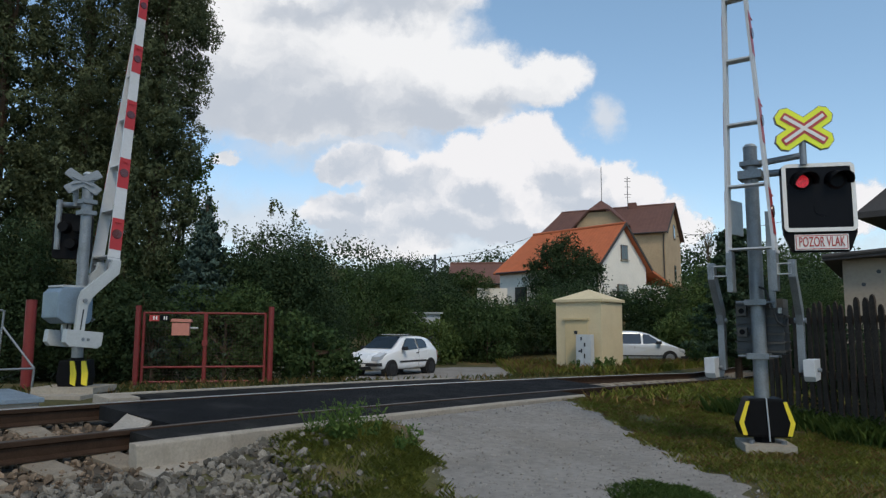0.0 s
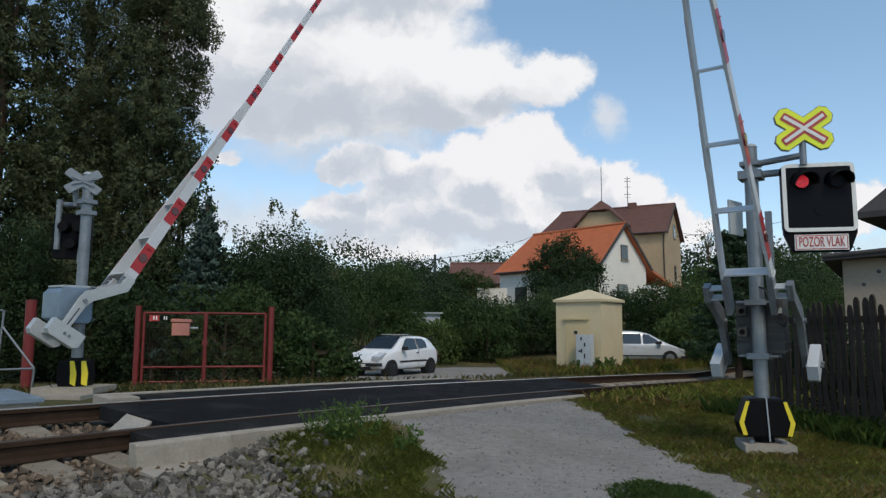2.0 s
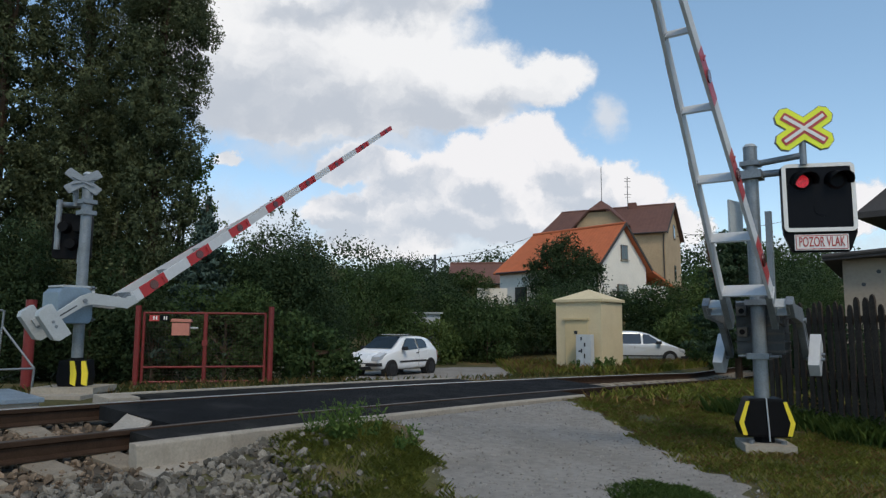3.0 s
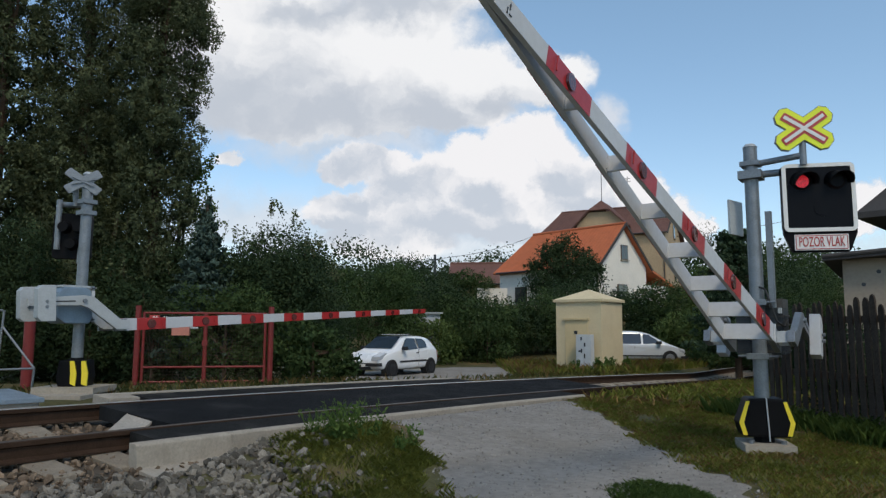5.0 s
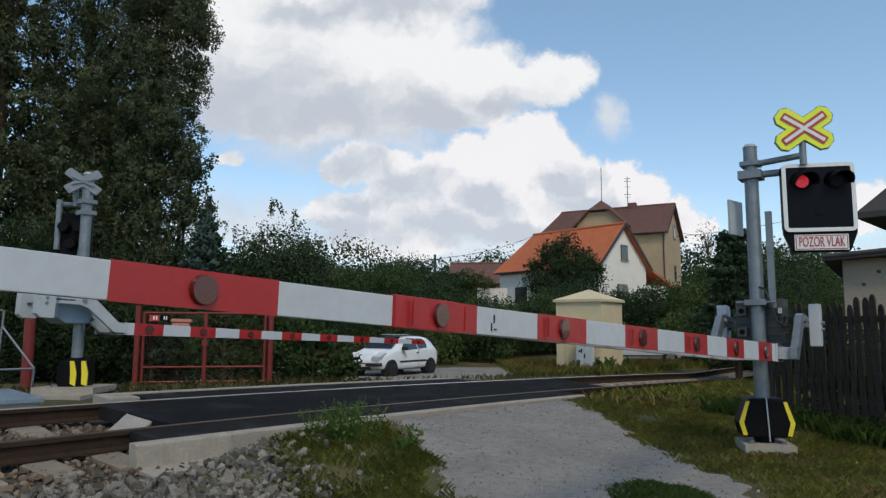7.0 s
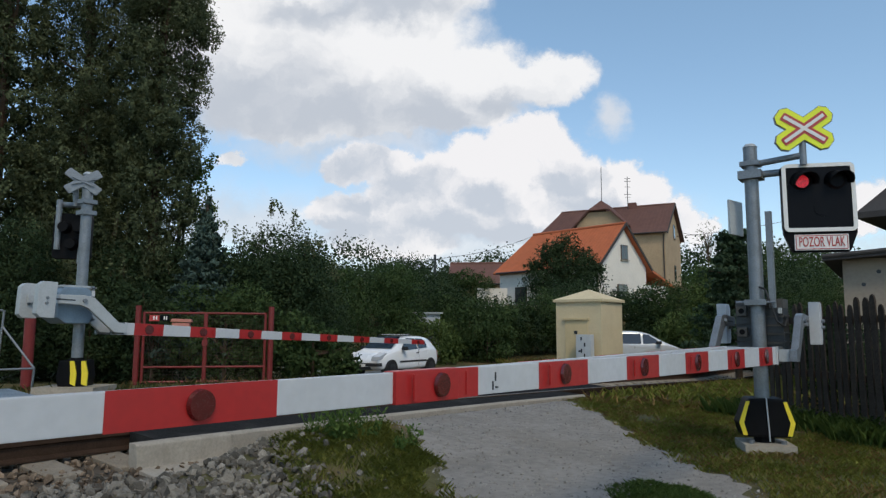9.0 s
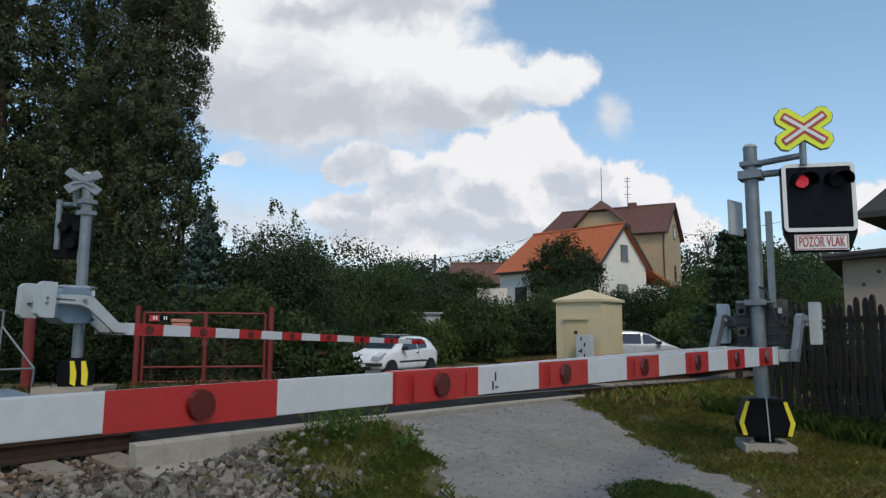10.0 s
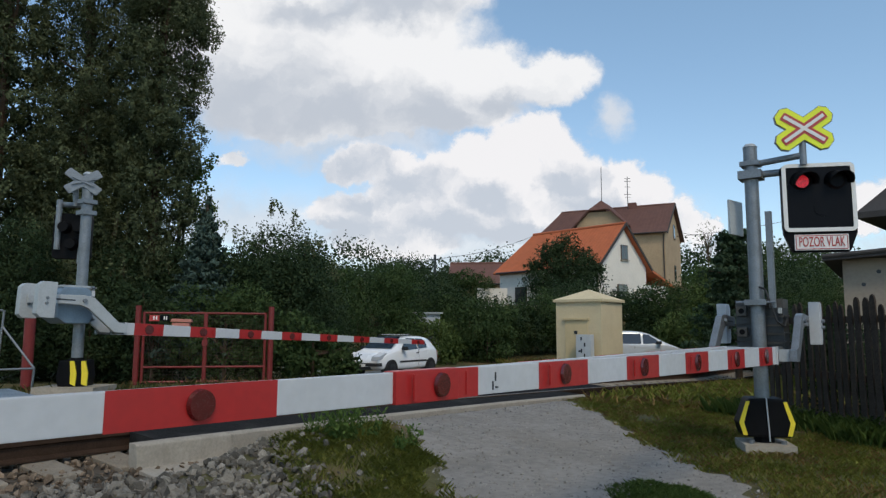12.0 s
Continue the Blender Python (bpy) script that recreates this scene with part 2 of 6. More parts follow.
def prism(poly, y0, y1, bm=None):
    """A polygon of (x, z), thickened from y0 to y1."""
    bm = bm or bmesh.new()
    a = [bm.verts.new((x, y0, z)) for x, z in poly]
    b = [bm.verts.new((x, y1, z)) for x, z in poly]
    bm.faces.new(a)
    bm.faces.new(b[::-1])
    for i in range(len(poly)):
        j = (i + 1) % len(poly)
        bm.faces.new((a[j], a[i], b[i], b[j]))
    bmesh.ops.recalc_face_normals(bm, faces=bm.faces)
    return bm


def sweep(points, r, seg=8, bm=None):
    bm = bm or bmesh.new()
    for a, b in zip(points[:-1], points[1:]):
        cyl(a, b, r, seg=seg, bm=bm)
    return bm


def quads_mesh(name, v, mat, k=4, nrm=None):
    """A mesh of separate k-cornered leaves from an array of shape (n, k, 3); nrm: a shading direction for each leaf."""
    n = len(v)
    me = bpy.data.meshes.new(name)
    me.vertices.add(n * k)
    me.vertices.foreach_set("co", v.reshape(-1).astype(np.float32))
    me.loops.add(n * k)
    me.loops.foreach_set("vertex_index", np.arange(n * k, dtype=np.int32))
    me.polygons.add(n)
    me.polygons.foreach_set("loop_start", np.arange(n, dtype=np.int32) * k)
    me.update(calc_edges=True)
    me.materials.append(mat)
    if nrm is not None:
        me.normals_split_custom_set_from_vertices(np.repeat(nrm, k, axis=0).astype(np.float32))
    return me


def unit(a):
    return a / (np.linalg.norm(a, axis=1)[:, None] + 1e-9)


def leaves(rng, c, size, stretch=1.5, up=0.0, out=None, form=0.55):
    """Rhombic leaves of random turn at the points c; with out, the crown's outward directions, also their shading directions."""
    n = len(c)
    d = rng.normal(size=(n, 3))
    d[:, 2] += up
    d = unit(d)
    w = unit(np.cross(d, rng.normal(size=(n, 3)))) if out is None else unit(np.cross(d, out + rng.normal(size=(n, 3)) * 0.7))
    s = (size * rng.uniform(0.6, 1.35, n))[:, None]
    v = np.stack([c - d * s * stretch / 2, c + w * s / 2, c + d * s * stretch / 2, c - w * s / 2], axis=1)
    if out is None:
        return v
    face = unit(np.cross(v[:, 1] - v[:, 0], v[:, 2] - v[:, 0]))
    back = (face * out).sum(axis=1) < 0
    v[back] = v[back][:, ::-1]
    face[back] *= -1
    return v, unit(face * (1 - form) + out * form)


def lump_points(rng, lumps, n, shell=0.35):
    """Points near the surface of uneven ellipsoids (cx, cy, cz, rx, ry, rz), gathered in sprays, and their outward directions."""
    lumps = np.array(lumps, float)
    area = (lumps[:, 3] * lumps[:, 4] + lumps[:, 3] * lumps[:, 5] + lumps[:, 4] * lumps[:, 5])
    per = 14 if n > 400 else 1
    m = max(1, n // per)
    pick = rng.choice(len(lumps), m, p=area / area.sum())
    d = unit(rng.normal(size=(m, 3)))
    L = lumps[pick]
    ph = L[:, :3].sum(axis=1)[:, None] * 3.1
    wob = 1 + 0.12 * np.sin(d[:, :1] * 5 + ph) * np.cos(d[:, 2:] * 6 + ph) + 0.07 * np.sin(d[:, 1:2] * 13 + ph * 2) * np.sin(d[:, 2:] * 12 + ph)
    r = 1 - shell * rng.random((m, 1)) ** 1.8 + 0.10 * np.abs(rng.normal(size=(m, 1))) ** 2 * 0.5
    q = L[:, :3] + d * L[:, 3:] * wob * r
    o = unit(d / L[:, 3:] + np.array([0, 0, 0.25]))
    least = L[:, 3:].min(axis=1)
    spray = np.where(least > 1.9, 0.7, np.minimum(0.16 * least, 0.16))
    k = np.repeat(np.arange(m), per)
    return q[k] + rng.normal(size=(len(k), 3)) * spray[k][:, None], unit(o[k] + 0.35 * rng.normal(size=(len(k), 3)))


# ---- plan ----
DRIVE_L = [(-1.3, 9.6), (-0.93, 8.75), (-0.53, 7.85), (-0.21, 6.84), (0.03, 5.64), (0.10, 5.0), (0.1, 3.5), (0.0, -4.0), (0.0, -30.0)]
DRIVE_R = [(2.25, 13.2), (2.38, 10.8), (2.46, 9.0), (2.50, 7.8), (2.58, 6.5), (2.70, 5.4), (2.95, 3.5), (3.2, -4.0), (3.2, -30.0)]
YARD_NEAR = [(-3.4, 13.2), (-1.2, 17.2), (1.0, 19.8), (3.2, 21.6)]
YARD_FAR = [(-5.0, 25.5), (-2.5, 29.0), (0.5, 31.5), (4.3, 31.5)]
NEAR_AT, NEAR_TURN = Vector((3.45, 7.6, -0.08)), 235.41
FAR_AT, FAR_TURN = Vector((-5.12, 9.8, 0.32)), 55.41
SIGNAL_AT, SIGNAL_TURN = (4.03, 7.3, 2.598), -12.0
CAB_TURN = -38.0
CROSS_AT = (3.885, 7.25, 3.34)


# ---- track line ----
STEP = 0.25


def track_line():
    """The centre line of the railway: (along, x, y, heading, rail level)."""
    rows, x, y = {}, -6.8238 * math.cos(0.507), 6.8238 * math.sin(0.507)

    def head(s):
        s = max(-6.0, min(s, 17.0))
        return 0.507 + 0.0189 * s - 0.00055 * s * s

    def level(s):
        t = max(-8.0, min(s, 26.0))
        return 0.3705 - 0.0206 * t - 0.0003 * t * t
    for sign in (1, -1):
        px, py, s = x, y, 0.0
        while abs(s) < (60 if sign > 0 else 26):
            rows[round(s, 3)] = (s, px, py, head(s), level(s))
            h = head(s + sign * STEP / 2)
            px, py, s = px + sign * math.sin(h) * STEP, py + sign * math.cos(h) * STEP, s + sign * STEP
    return [rows[k] for k in sorted(rows)]


TRACK = track_line()
TA = np.array(TRACK)
CANT = 0.119


def on_track(s, off, dz=0.0):
    """A place at s along the line, off metres to its right, dz above the rail plane."""
    i = min(max((s - TA[0, 0]) / STEP, 0), len(TA) - 1.001)
    k, f = int(i), i - int(i)
    r = TA[k] * (1 - f) + TA[k + 1] * f
    h = r[3]
    return Vector((r[1] + off * math.cos(h), r[2] - off * math.sin(h), r[4] - CANT * off / 1.5 + dz))


def track_coords(x, y):
    d2 = (TA[:, 1] - x) ** 2 + (TA[:, 2] - y) ** 2
    k = int(np.argmin(d2))
    _, tx, ty, h, z = TA[k]
    return TA[k, 0], (x - tx) * math.cos(h) - (y - ty) * math.sin(h), z


def smooth(a, b, t):
    t = max(0.0, min(1.0, (t - a) / (b - a)))
    return t * t * (3 - 2 * t)


CROSS0, CROSS1 = 5.05, 16.0           # where the crossing deck begins and ends along the line


def ground_z(x, y):
    s, off, zt = track_coords(x, y)
    wob = 0.05 * noise.noise((x * 0.35, y * 0.35, 0.0)) + 0.02 * noise.noise((x * 1.3, y * 1.3, 3.0))
    if off > 0:                       # the camera's side
        edge = zt - 0.10
        low = -0.115 + 0.06 * smooth(6, 16, x) - 0.25 * smooth(14, 26, y)
        drop = smooth(1.6, 4.3, off)
        z = edge * (1 - drop) + low * drop
    else:
        far = float(np.interp(y, [-20, 9, 13.4, 18, 24, 35, 44, 56, 75, 120, 300, 3000], [0.3, 0.26, 0.10, -0.16, -0.44, -0.46, 0.4, 3.6, 6.5, 8.0, 8.0, 5.0]))
        drop = smooth(1.5, 4.5, -off)
        z = (zt + 0.0) * (1 - drop) + far * drop
    # under the track
    in_bed = 1 - smooth(1.5, 1.9, abs(off))
    z -= 0.42 * in_bed if not (CROSS0 - 0.4 < s < CROSS1 + 1) else 0.30 * in_bed
    if off > 1.5 and s < CROSS0 + 0.6:
        z -= 0.22 * smooth(CROSS0 + 0.6, CROSS0 - 1.0, s) * (1 - smooth(2.6, 4.5, off))
    return z + wob * smooth(1.8, 3.0, abs(off))


def grid_sheet(name, xs, ys, zf, mat):
    v = [(x, y, zf(x, y)) for y in ys for x in xs]
    nx = len(xs)
    f = [(j * nx + i, j * nx + i + 1, (j + 1) * nx + i + 1, (j + 1) * nx + i) for j in range(len(ys) - 1) for i in range(nx - 1)]
    me = bpy.data.meshes.new(name)
    me.from_pydata(v, [], f)
    me.materials.append(mat)
    for p in me.polygons:
        p.use_smooth = True
    return me


def axis(lo, fine_lo, fine_hi, hi, step):
    a = list(np.arange(fine_lo, fine_hi + step / 2, step))
    d, p = step, fine_hi
    while p < hi:
        d *= 1.35
        p += d
        a.append(min(p, hi))
    d, p = step, fine_lo
    while p > lo:
        d *= 1.35
        p -= d
        a.insert(0, max(p, lo))
    return [float(t) for t in a]


ground = new("ground", grid_sheet("ground", axis(-2500, -9, 16, 2500, 0.22), axis(-600, 2, 24, 3000, 0.22), ground_z, M["soil"]))
tagged(ground, "grassy verge and rising land round the crossing", "ground", kind="structure")


def strip(name, edge_a, edge_b, mat, label, cat="road", lift=0.012, n=60, cross=14, fringe=0.1):
    """A sheet between two lines on the ground, with ragged edges."""
    v, f = [], []
    for i in range(n + 1):
        t = i / n
        a, b = Vector(edge_a(t)), Vector(edge_b(t))
        w = (b - a).normalized()
        a = a + w * fringe * (noise.noise((a.x * 1.7, a.y * 1.7, 1)) + 0.6 * noise.noise((a.x * 5, a.y * 5, 4)))
        b = b + w * fringe * (noise.noise((b.x * 1.7, b.y * 1.7, 2)) + 0.6 * noise.noise((b.x * 5, b.y * 5, 5)))
        for j in range(cross + 1):
            p = a.lerp(b, j / cross)
            z = ground_z(p.x, p.y)
            v.append((p.x, p.y, z + (lift if 0 < j < cross else -0.03)))
    for i in range(n):
        for j in range(cross):
            k = i * (cross + 1) + j
            f.append((k, k + 1, k + cross + 2, k + cross + 1))
    me = bpy.data.meshes.new(name)
    me.from_pydata(v, [], f)
    me.materials.append(mat)
    for p in me.polygons:
        p.use_smooth = True
    return tagged(new(name, me), label, cat, kind="structure")


def bez(pts):
    def f(t):
        x = t * (len(pts) - 1)
        k = min(int(x), len(pts) - 2)
        u = x - k
        return Vector((*(np.array(pts[k]) * (1 - u) + np.array(pts[k + 1]) * u), 0))
    return f


strip("gravel_drive", bez(DRIVE_L), bez(DRIVE_R), M["gravel"], "pale trodden gravel drive leading up to the crossing", n=260, cross=30, fringe=0.26)
strip("gravel_yard", bez(YARD_NEAR), bez(YARD_FAR), M["gravel"], "pale gravel yard beyond the railway", n=50, cross=12)

# ---- railway ----
def along(name, prof, s0, s1, mat, step=0.5, mats=None):
    """A profile of (off, dz) swept along the track."""
    bm = bmesh.new()
    rings, s = [], s0
    while True:
        rings.append([bm.verts.new(on_track(s, o, z)) for o, z in prof])
        if s >= s1 - 1e-6:
            break
        s = min(s + step, s1)
    n = len(prof)
    for a, b in zip(rings[:-1], rings[1:]):
        for i in range(n):
            j = (i + 1) % n
            bm.faces.new((a[i], a[j], b[j], b[i]))
    bm.faces.new(rings[0][::-1])
    bm.faces.new(rings[-1])
    bmesh.ops.recalc_face_normals(bm, faces=bm.faces)
    return bm


RAIL = [(-0.036, 0.0), (-0.030, 0.004), (0.030, 0.004), (0.036, 0.0), (0.036, -0.035), (0.010, -0.05), (0.009, -0.135), (0.070, -0.155), (0.070, -0.168), (-0.070, -0.168), (-0.070, -0.155), (-0.009, -0.135), (-0.010, -0.05), (-0.036, -0.035)]
for side in (0.75, -0.75):
    r = thing("rail", Matrix(), "rusty steel rail on concrete sleepers", "rail", "rails of the track")
    part("rail_body", along("rail", [(o + side, z) for o, z in RAIL], -20, 55, None, 0.5), M["rust"], r)
    part("running_head", along("head", [(side - 0.029, 0.0045), (side + 0.029, 0.0045), (side + 0.029, 0.0075), (side - 0.029, 0.0075)], -20, 55, None, 0.5), M["rail_top"] if side < 0 else M["rail_dull"], r, "polished steel running surface" if side < 0 else "dull brown running surface")

ballast_bed = new("ballast_bed", mesh_of("ballast_bed", along("bed", [(-2.1, -0.5), (-1.75, -0.235), (1.6, -0.235), (2.3, -0.55), (2.3, -0.7), (-2.1, -0.7)], -20, 55, None, 0.5), M["ballast"]))
tagged(ballast_bed, "bed of crushed stone under the track", "ballast", kind="structure")

sl = mesh_of("sleeper", prism([(-1.3, -0.2), (1.3, -0.2), (1.28, -0.02), (0.5, -0.0), (0.35, -0.03), (-0.35, -0.03), (-0.5, 0.0), (-1.28, -0.02)], -0.14, 0.14), M["sleeper"], bevel=0.012, seg=1)
for k in range(-14, 62):
    s = k * 0.6 + 0.05
    if CROSS0 - 0.25 < s < CROSS1 - 0.2:
        continue
    c, d = on_track(s, 0, -0.168), on_track(s, 1, -0.168)
    ob = new("sleeper", sl)
    xx = (d - c).normalized()
    ob.matrix_basis = Matrix.Translation(c) @ Matrix((xx, Vector((0, 0, 1)).cross(xx).normalized(), xx.cross(Vector((0, 0, 1)).cross(xx).normalized()))).transposed().to_4x4()
    tagged(ob, "weathered concrete railway sleeper bedded in crushed stone", "sleeper", "sleepers of the track")

deck = thing("crossing_deck", Matrix(), "black asphalt and rubber crossing deck between the rails", "crossing deck", kind="structure")
part("inner_panel", along("p", [(-0.67, -0.004), (0.67, -0.004), (0.67, -0.16), (-0.67, -0.16)], CROSS0, CROSS1, None), M["asphalt"], deck)
part("outer_panel", along("p", [(0.795, -0.006), (1.255, -0.010), (1.255, -0.2), (0.795, -0.2)], CROSS0 - 0.55, CROSS1 - 2.4, None), M["rubber"], deck)
part("outer_panel", along("p", [(-1.33, -0.010), (-0.795, -0.004), (-0.795, -0.2), (-1.33, -0.2)], CROSS0 + 0.78, CROSS1 - 3, None), M["rubber"], deck)
# sloping end plates that deflect hanging couplings
bm = bmesh.new()
va = [bm.verts.new(on_track(CROSS0 - d, o, z)) for d, o, z in ((-0.01, -0.14, -0.010), (-0.03, 0.32, -0.010), (0.15, 0.33, -0.115), (0.49, 0.26, -0.125))]
vb = [bm.verts.new(v.co - Vector((0, 0, 0.03))) for v in va]
bm.faces.new(va)
bm.faces.new(vb[::-1])
for i in range(4):
    bm.faces.new((va[i], vb[i], vb[(i + 1) % 4], va[(i + 1) % 4]))
bmesh.ops.recalc_face_normals(bm, faces=bm.faces)
part("deflector_plate", bm, M["worn_steel"], deck, "worn grey sloping steel plate")
kerb = tagged(new("kerb", mesh_of("kerb", along("k", [(1.262, -0.001), (1.345, -0.001), (1.362, -0.016), (1.37, -0.20), (1.262, -0.20)], CROSS0 + 0.2, CROSS1 - 2.4, None), M["concrete"])), "pale concrete kerb along the crossing deck", "kerb", kind="structure")
tagged(new("kerb", mesh_of("kerb", along("k", [(-1.46, 0.0), (-1.345, 0.0), (-1.345, -0.3), (-1.46, -0.3)], CROSS0 + 0.36, CROSS1 - 3, None), M["concrete"])), "pale concrete kerb on the far edge of the deck", "kerb", kind="structure")
solid("retaining_block", along("k", [(-1.335, 0.0), (-1.06, 0.0), (-1.06, -0.2), (-1.335, -0.2)], CROSS0 + 0.34, CROSS0 + 0.74, None), M["concrete"], Matrix(), "pale concrete end block beside the far rail", "concrete block", bevel=0.012)
solid("retaining_block", along("k", [(1.258, 0.002), (1.352, 0.002), (1.372, -0.013), (1.39, -0.20), (1.66, -0.215), (1.68, -0.38), (1.258, -0.38)], CROSS0 - 0.86, CROSS0 + 0.19, None), M["concrete"], Matrix(), "pale concrete edge block with a stepped foot", "concrete block", bevel=0.012)


# ---- level crossing barriers ----
def beam_h(s):
    return max(0.075, 0.163 - 0.0113 * (s - 1.4))


def boom_parts(barrier, side, pivot, first, marks, tip, label, arm_k=1.0):
    """The moving boom: two arms with weights, two beams that meet, rungs, bands and reflectors. side: +1 or -1, the seen face."""
    y0 = abs(pivot[1])
    start = first
    meet = 6.0 if side > 0 else 4.3

    def yl(s, which):               # lateral place in the boom's own space
        if side > 0:
            return -0.0194 - 0.0589 * s if which > 0 else -0.573 + 0.0242 * s
        return 0.087 * s if which > 0 else 0.655 - 0.05 * s
    off = -0.362 if side > 0 else -0.352

    def slab(s0, s1, which, inset=0.0, th=0.032, proud=0.0):
        """A piece of the outer beam from s0 to s1."""
        bm = bmesh.new()
        rings = []
        for s in (s0, s1):
            h = beam_h(s) / 2 - inset
            a, b = yl(s, which) + side * which * proud, yl(s, which) - side * which * th
            rings.append([bm.verts.new((s, a, off - h)), bm.verts.new((s, a, off + h)), bm.verts.new((s, b, off + h)), bm.verts.new((s, b, off - h))])
        for i in range(4):
            j = (i + 1) % 4
            bm.faces.new((rings[0][i], rings[0][j], rings[1][j], rings[1][i]))
        bm.faces.new(rings[0][::-1])
        bm.faces.new(rings[1])
        bmesh.ops.recalc_face_normals(bm, faces=bm.faces)
        return bm
    boom = part("boom", slab(start, tip, 1), M["white"], barrier, label, bevel=0.004)
    part("back_beam", slab(start, meet, -1), M["white"], boom, bevel=0.004)
    # red bands with their round reflectors
    edges = [start] + [m for m in marks if start < m < tip] + [tip]
    red = RED_FIRST[side]
    for a, b in zip(edges[:-1], edges[1:]):
        if red:
            jt = 5.85 < (a + b) / 2 < 6.45
            for which in (1, -1):
                if which == -1 and b > meet:
                    continue
                part("red_band", slab(a, b, which, inset=-0.002, th=-0.001 if not jt else -0.006, proud=0.002 if not jt else 0.010), M["red"], boom)
            if jt:
                part("joint_sleeve", slab(a + 0.14, b, 1, inset=-0.004, th=0.04, proud=0.016), M["red"], boom, bevel=0.004)
            m = (a + b) / 2
            r = beam_h(m) * 0.42
            pr = 0.002 if not jt else 0.016
            fy = yl(m, 1)
            bm = cyl((m, fy + side * pr, off), (m, fy + side * (pr + 0.014), off), r, r * 0.93, 24)
            part("reflector", bm, M["reflector"], boom)
            for d in (-0.17, 0.17):
                if b - a > 0.4 and m < 7:
                    part("clip", box(m + d - 0.006, m + d + 0.006, min(fy + side * pr, fy + side * (pr + 0.008)), max(fy + side * pr, fy + side * (pr + 0.008)), off - 0.045, off + 0.045), M["red"], boom)
        red = not red
    if side > 0:
        # three small dark bars stand for a scribble on a white band
        for a, b, z0, z1 in ((5.755, 5.763, -0.005, 0.03), (5.74, 5.76, -0.035, -0.028), (5.775, 5.782, -0.04, -0.005)):
            fy = yl(a, 1)
            part("scuff_mark", box(a, b, fy - 0.002, fy + 0.0035, off + z0, off + z1), M["dark_metal"], boom)
    # rungs between the two beams
    for k, d in enumerate((0.04, 0.73, 1.42, 2.15, 2.86, 3.56, 4.26)):
        s = start + d
        a, b = sorted((yl(s, -1), yl(s, 1)))
        if b - a < 0.1:
            break
        hh = beam_h(s) * (0.42 if k else 0.47)
        rung = part("rung", box(s - 0.009, s + 0.009, a + 0.03, b - 0.03, off - hh, off + hh), M["white"], boom, bevel=0.003)
        for y in (a + 0.034, b - 0.034):
            part("rung_flange", box(s - 0.03, s + 0.03, y - 0.004, y + 0.004, off - hh * 0.8, off + hh * 0.8), M["white"], rung)
    # tip joint plate where the beams meet
    part("end_bracket", box(ROOT[side], start + 0.02, min(yl(start, 1), yl(start, 1) - side * 0.06), max(yl(start, 1), yl(start, 1) - side * 0.06), off - 0.085, off + 0.085), M["galv"], boom, bevel=0.006)
    part("end_bracket", box(ROOT[side], start + 0.02, min(yl(start, -1), yl(start, -1) + side * 0.06), max(yl(start, -1), yl(start, -1) + side * 0.06), off - 0.085, off + 0.085), M["galv"], boom, bevel=0.006)
    part("cap_plate", box(start - 0.02, start + 0.012, min(yl(start, 1), yl(start, 1) + side * 0.012), max(yl(start, 1), yl(start, 1) + side * 0.012), off - 0.09, off + 0.09), M["white"], boom)
    for which in (1, -1):
        base_y = 0.0 if which == 1 else -side * 2 * y0 * arm_k
        ya = base_y + side * which * (0.075 if side > 0 else 0.03)
        prof = [(-0.55, -0.055), (-0.05, -0.06), (0.06, -0.10), (0.44, off - 0.06), (0.62, off - 0.06), (0.62, off + 0.06), (0.50, off + 0.075), (0.13, 0.05), (0.0, 0.075), (-0.55, 0.05)]
        # near arms take the darker steel, so their shade is in the colour
        part("arm", prism(prof, ya - 0.035, ya + 0.035), M["galv"] if side > 0 else M["galv_light"], boom, "grey cranked steel arm", bevel=0.008)
        yb = yl(start, which)
        # open box that ties the arm to its beam
        ylo, yhi = min(ya, yb), max(ya, yb)
        bm = box(0.47, 0.482, ylo, yhi, off - 0.06, off + 0.06)
        box(0.578, 0.59, ylo, yhi, off - 0.06, off + 0.06, bm)
        box(0.482, 0.578, ylo, ylo + 0.012, off - 0.06, off + 0.06, bm)
        box(0.482, 0.578, yhi - 0.012, yhi, off - 0.06, off + 0.06, bm)
        part("arm_link", bm, M["galv_light"], boom)
        part("arm_slot", box(-0.40, -0.12, ya - 0.038, ya + 0.038, -0.012, 0.006), M["dark_metal"], boom)
        part("pivot_bolt", cyl((0, ya - 0.06, 0), (0, ya + 0.06, 0), 0.028, seg=12), M["galv"], boom)
        yw = base_y + side * which * (0.165 if side > 0 else 0.12)
        c = 0.05
        z0, z1, x0, x1 = -0.26, 0.21, -0.63, -0.41
        wt = part("counterweight", prism([(x0, z0 + c), (x0 + c, z0), (x1, z0), (x1, z1), (x0 + c, z1), (x0, z1 - c)], yw - (0.055 if side > 0 else 0.075), yw + (0.055 if side > 0 else 0.075)), M["white"] if side > 0 else M["galv_light"], boom, "off-white counterweight with two bolts", bevel=0.008)
        for zz in (-0.03, -0.10):
            part("weight_bolt", cyl((-0.52, yw - 0.09, zz + 0.03), (-0.52, yw + 0.09, zz + 0.03), 0.02, seg=8), M["galv"], boom)
    boom.matrix_basis = pose(*pivot)
    return boom


RED_FIRST = {1: False, -1: False}
ROOT = {1: 0.30, -1: 0.46}              # where the steel ends of the beams begin


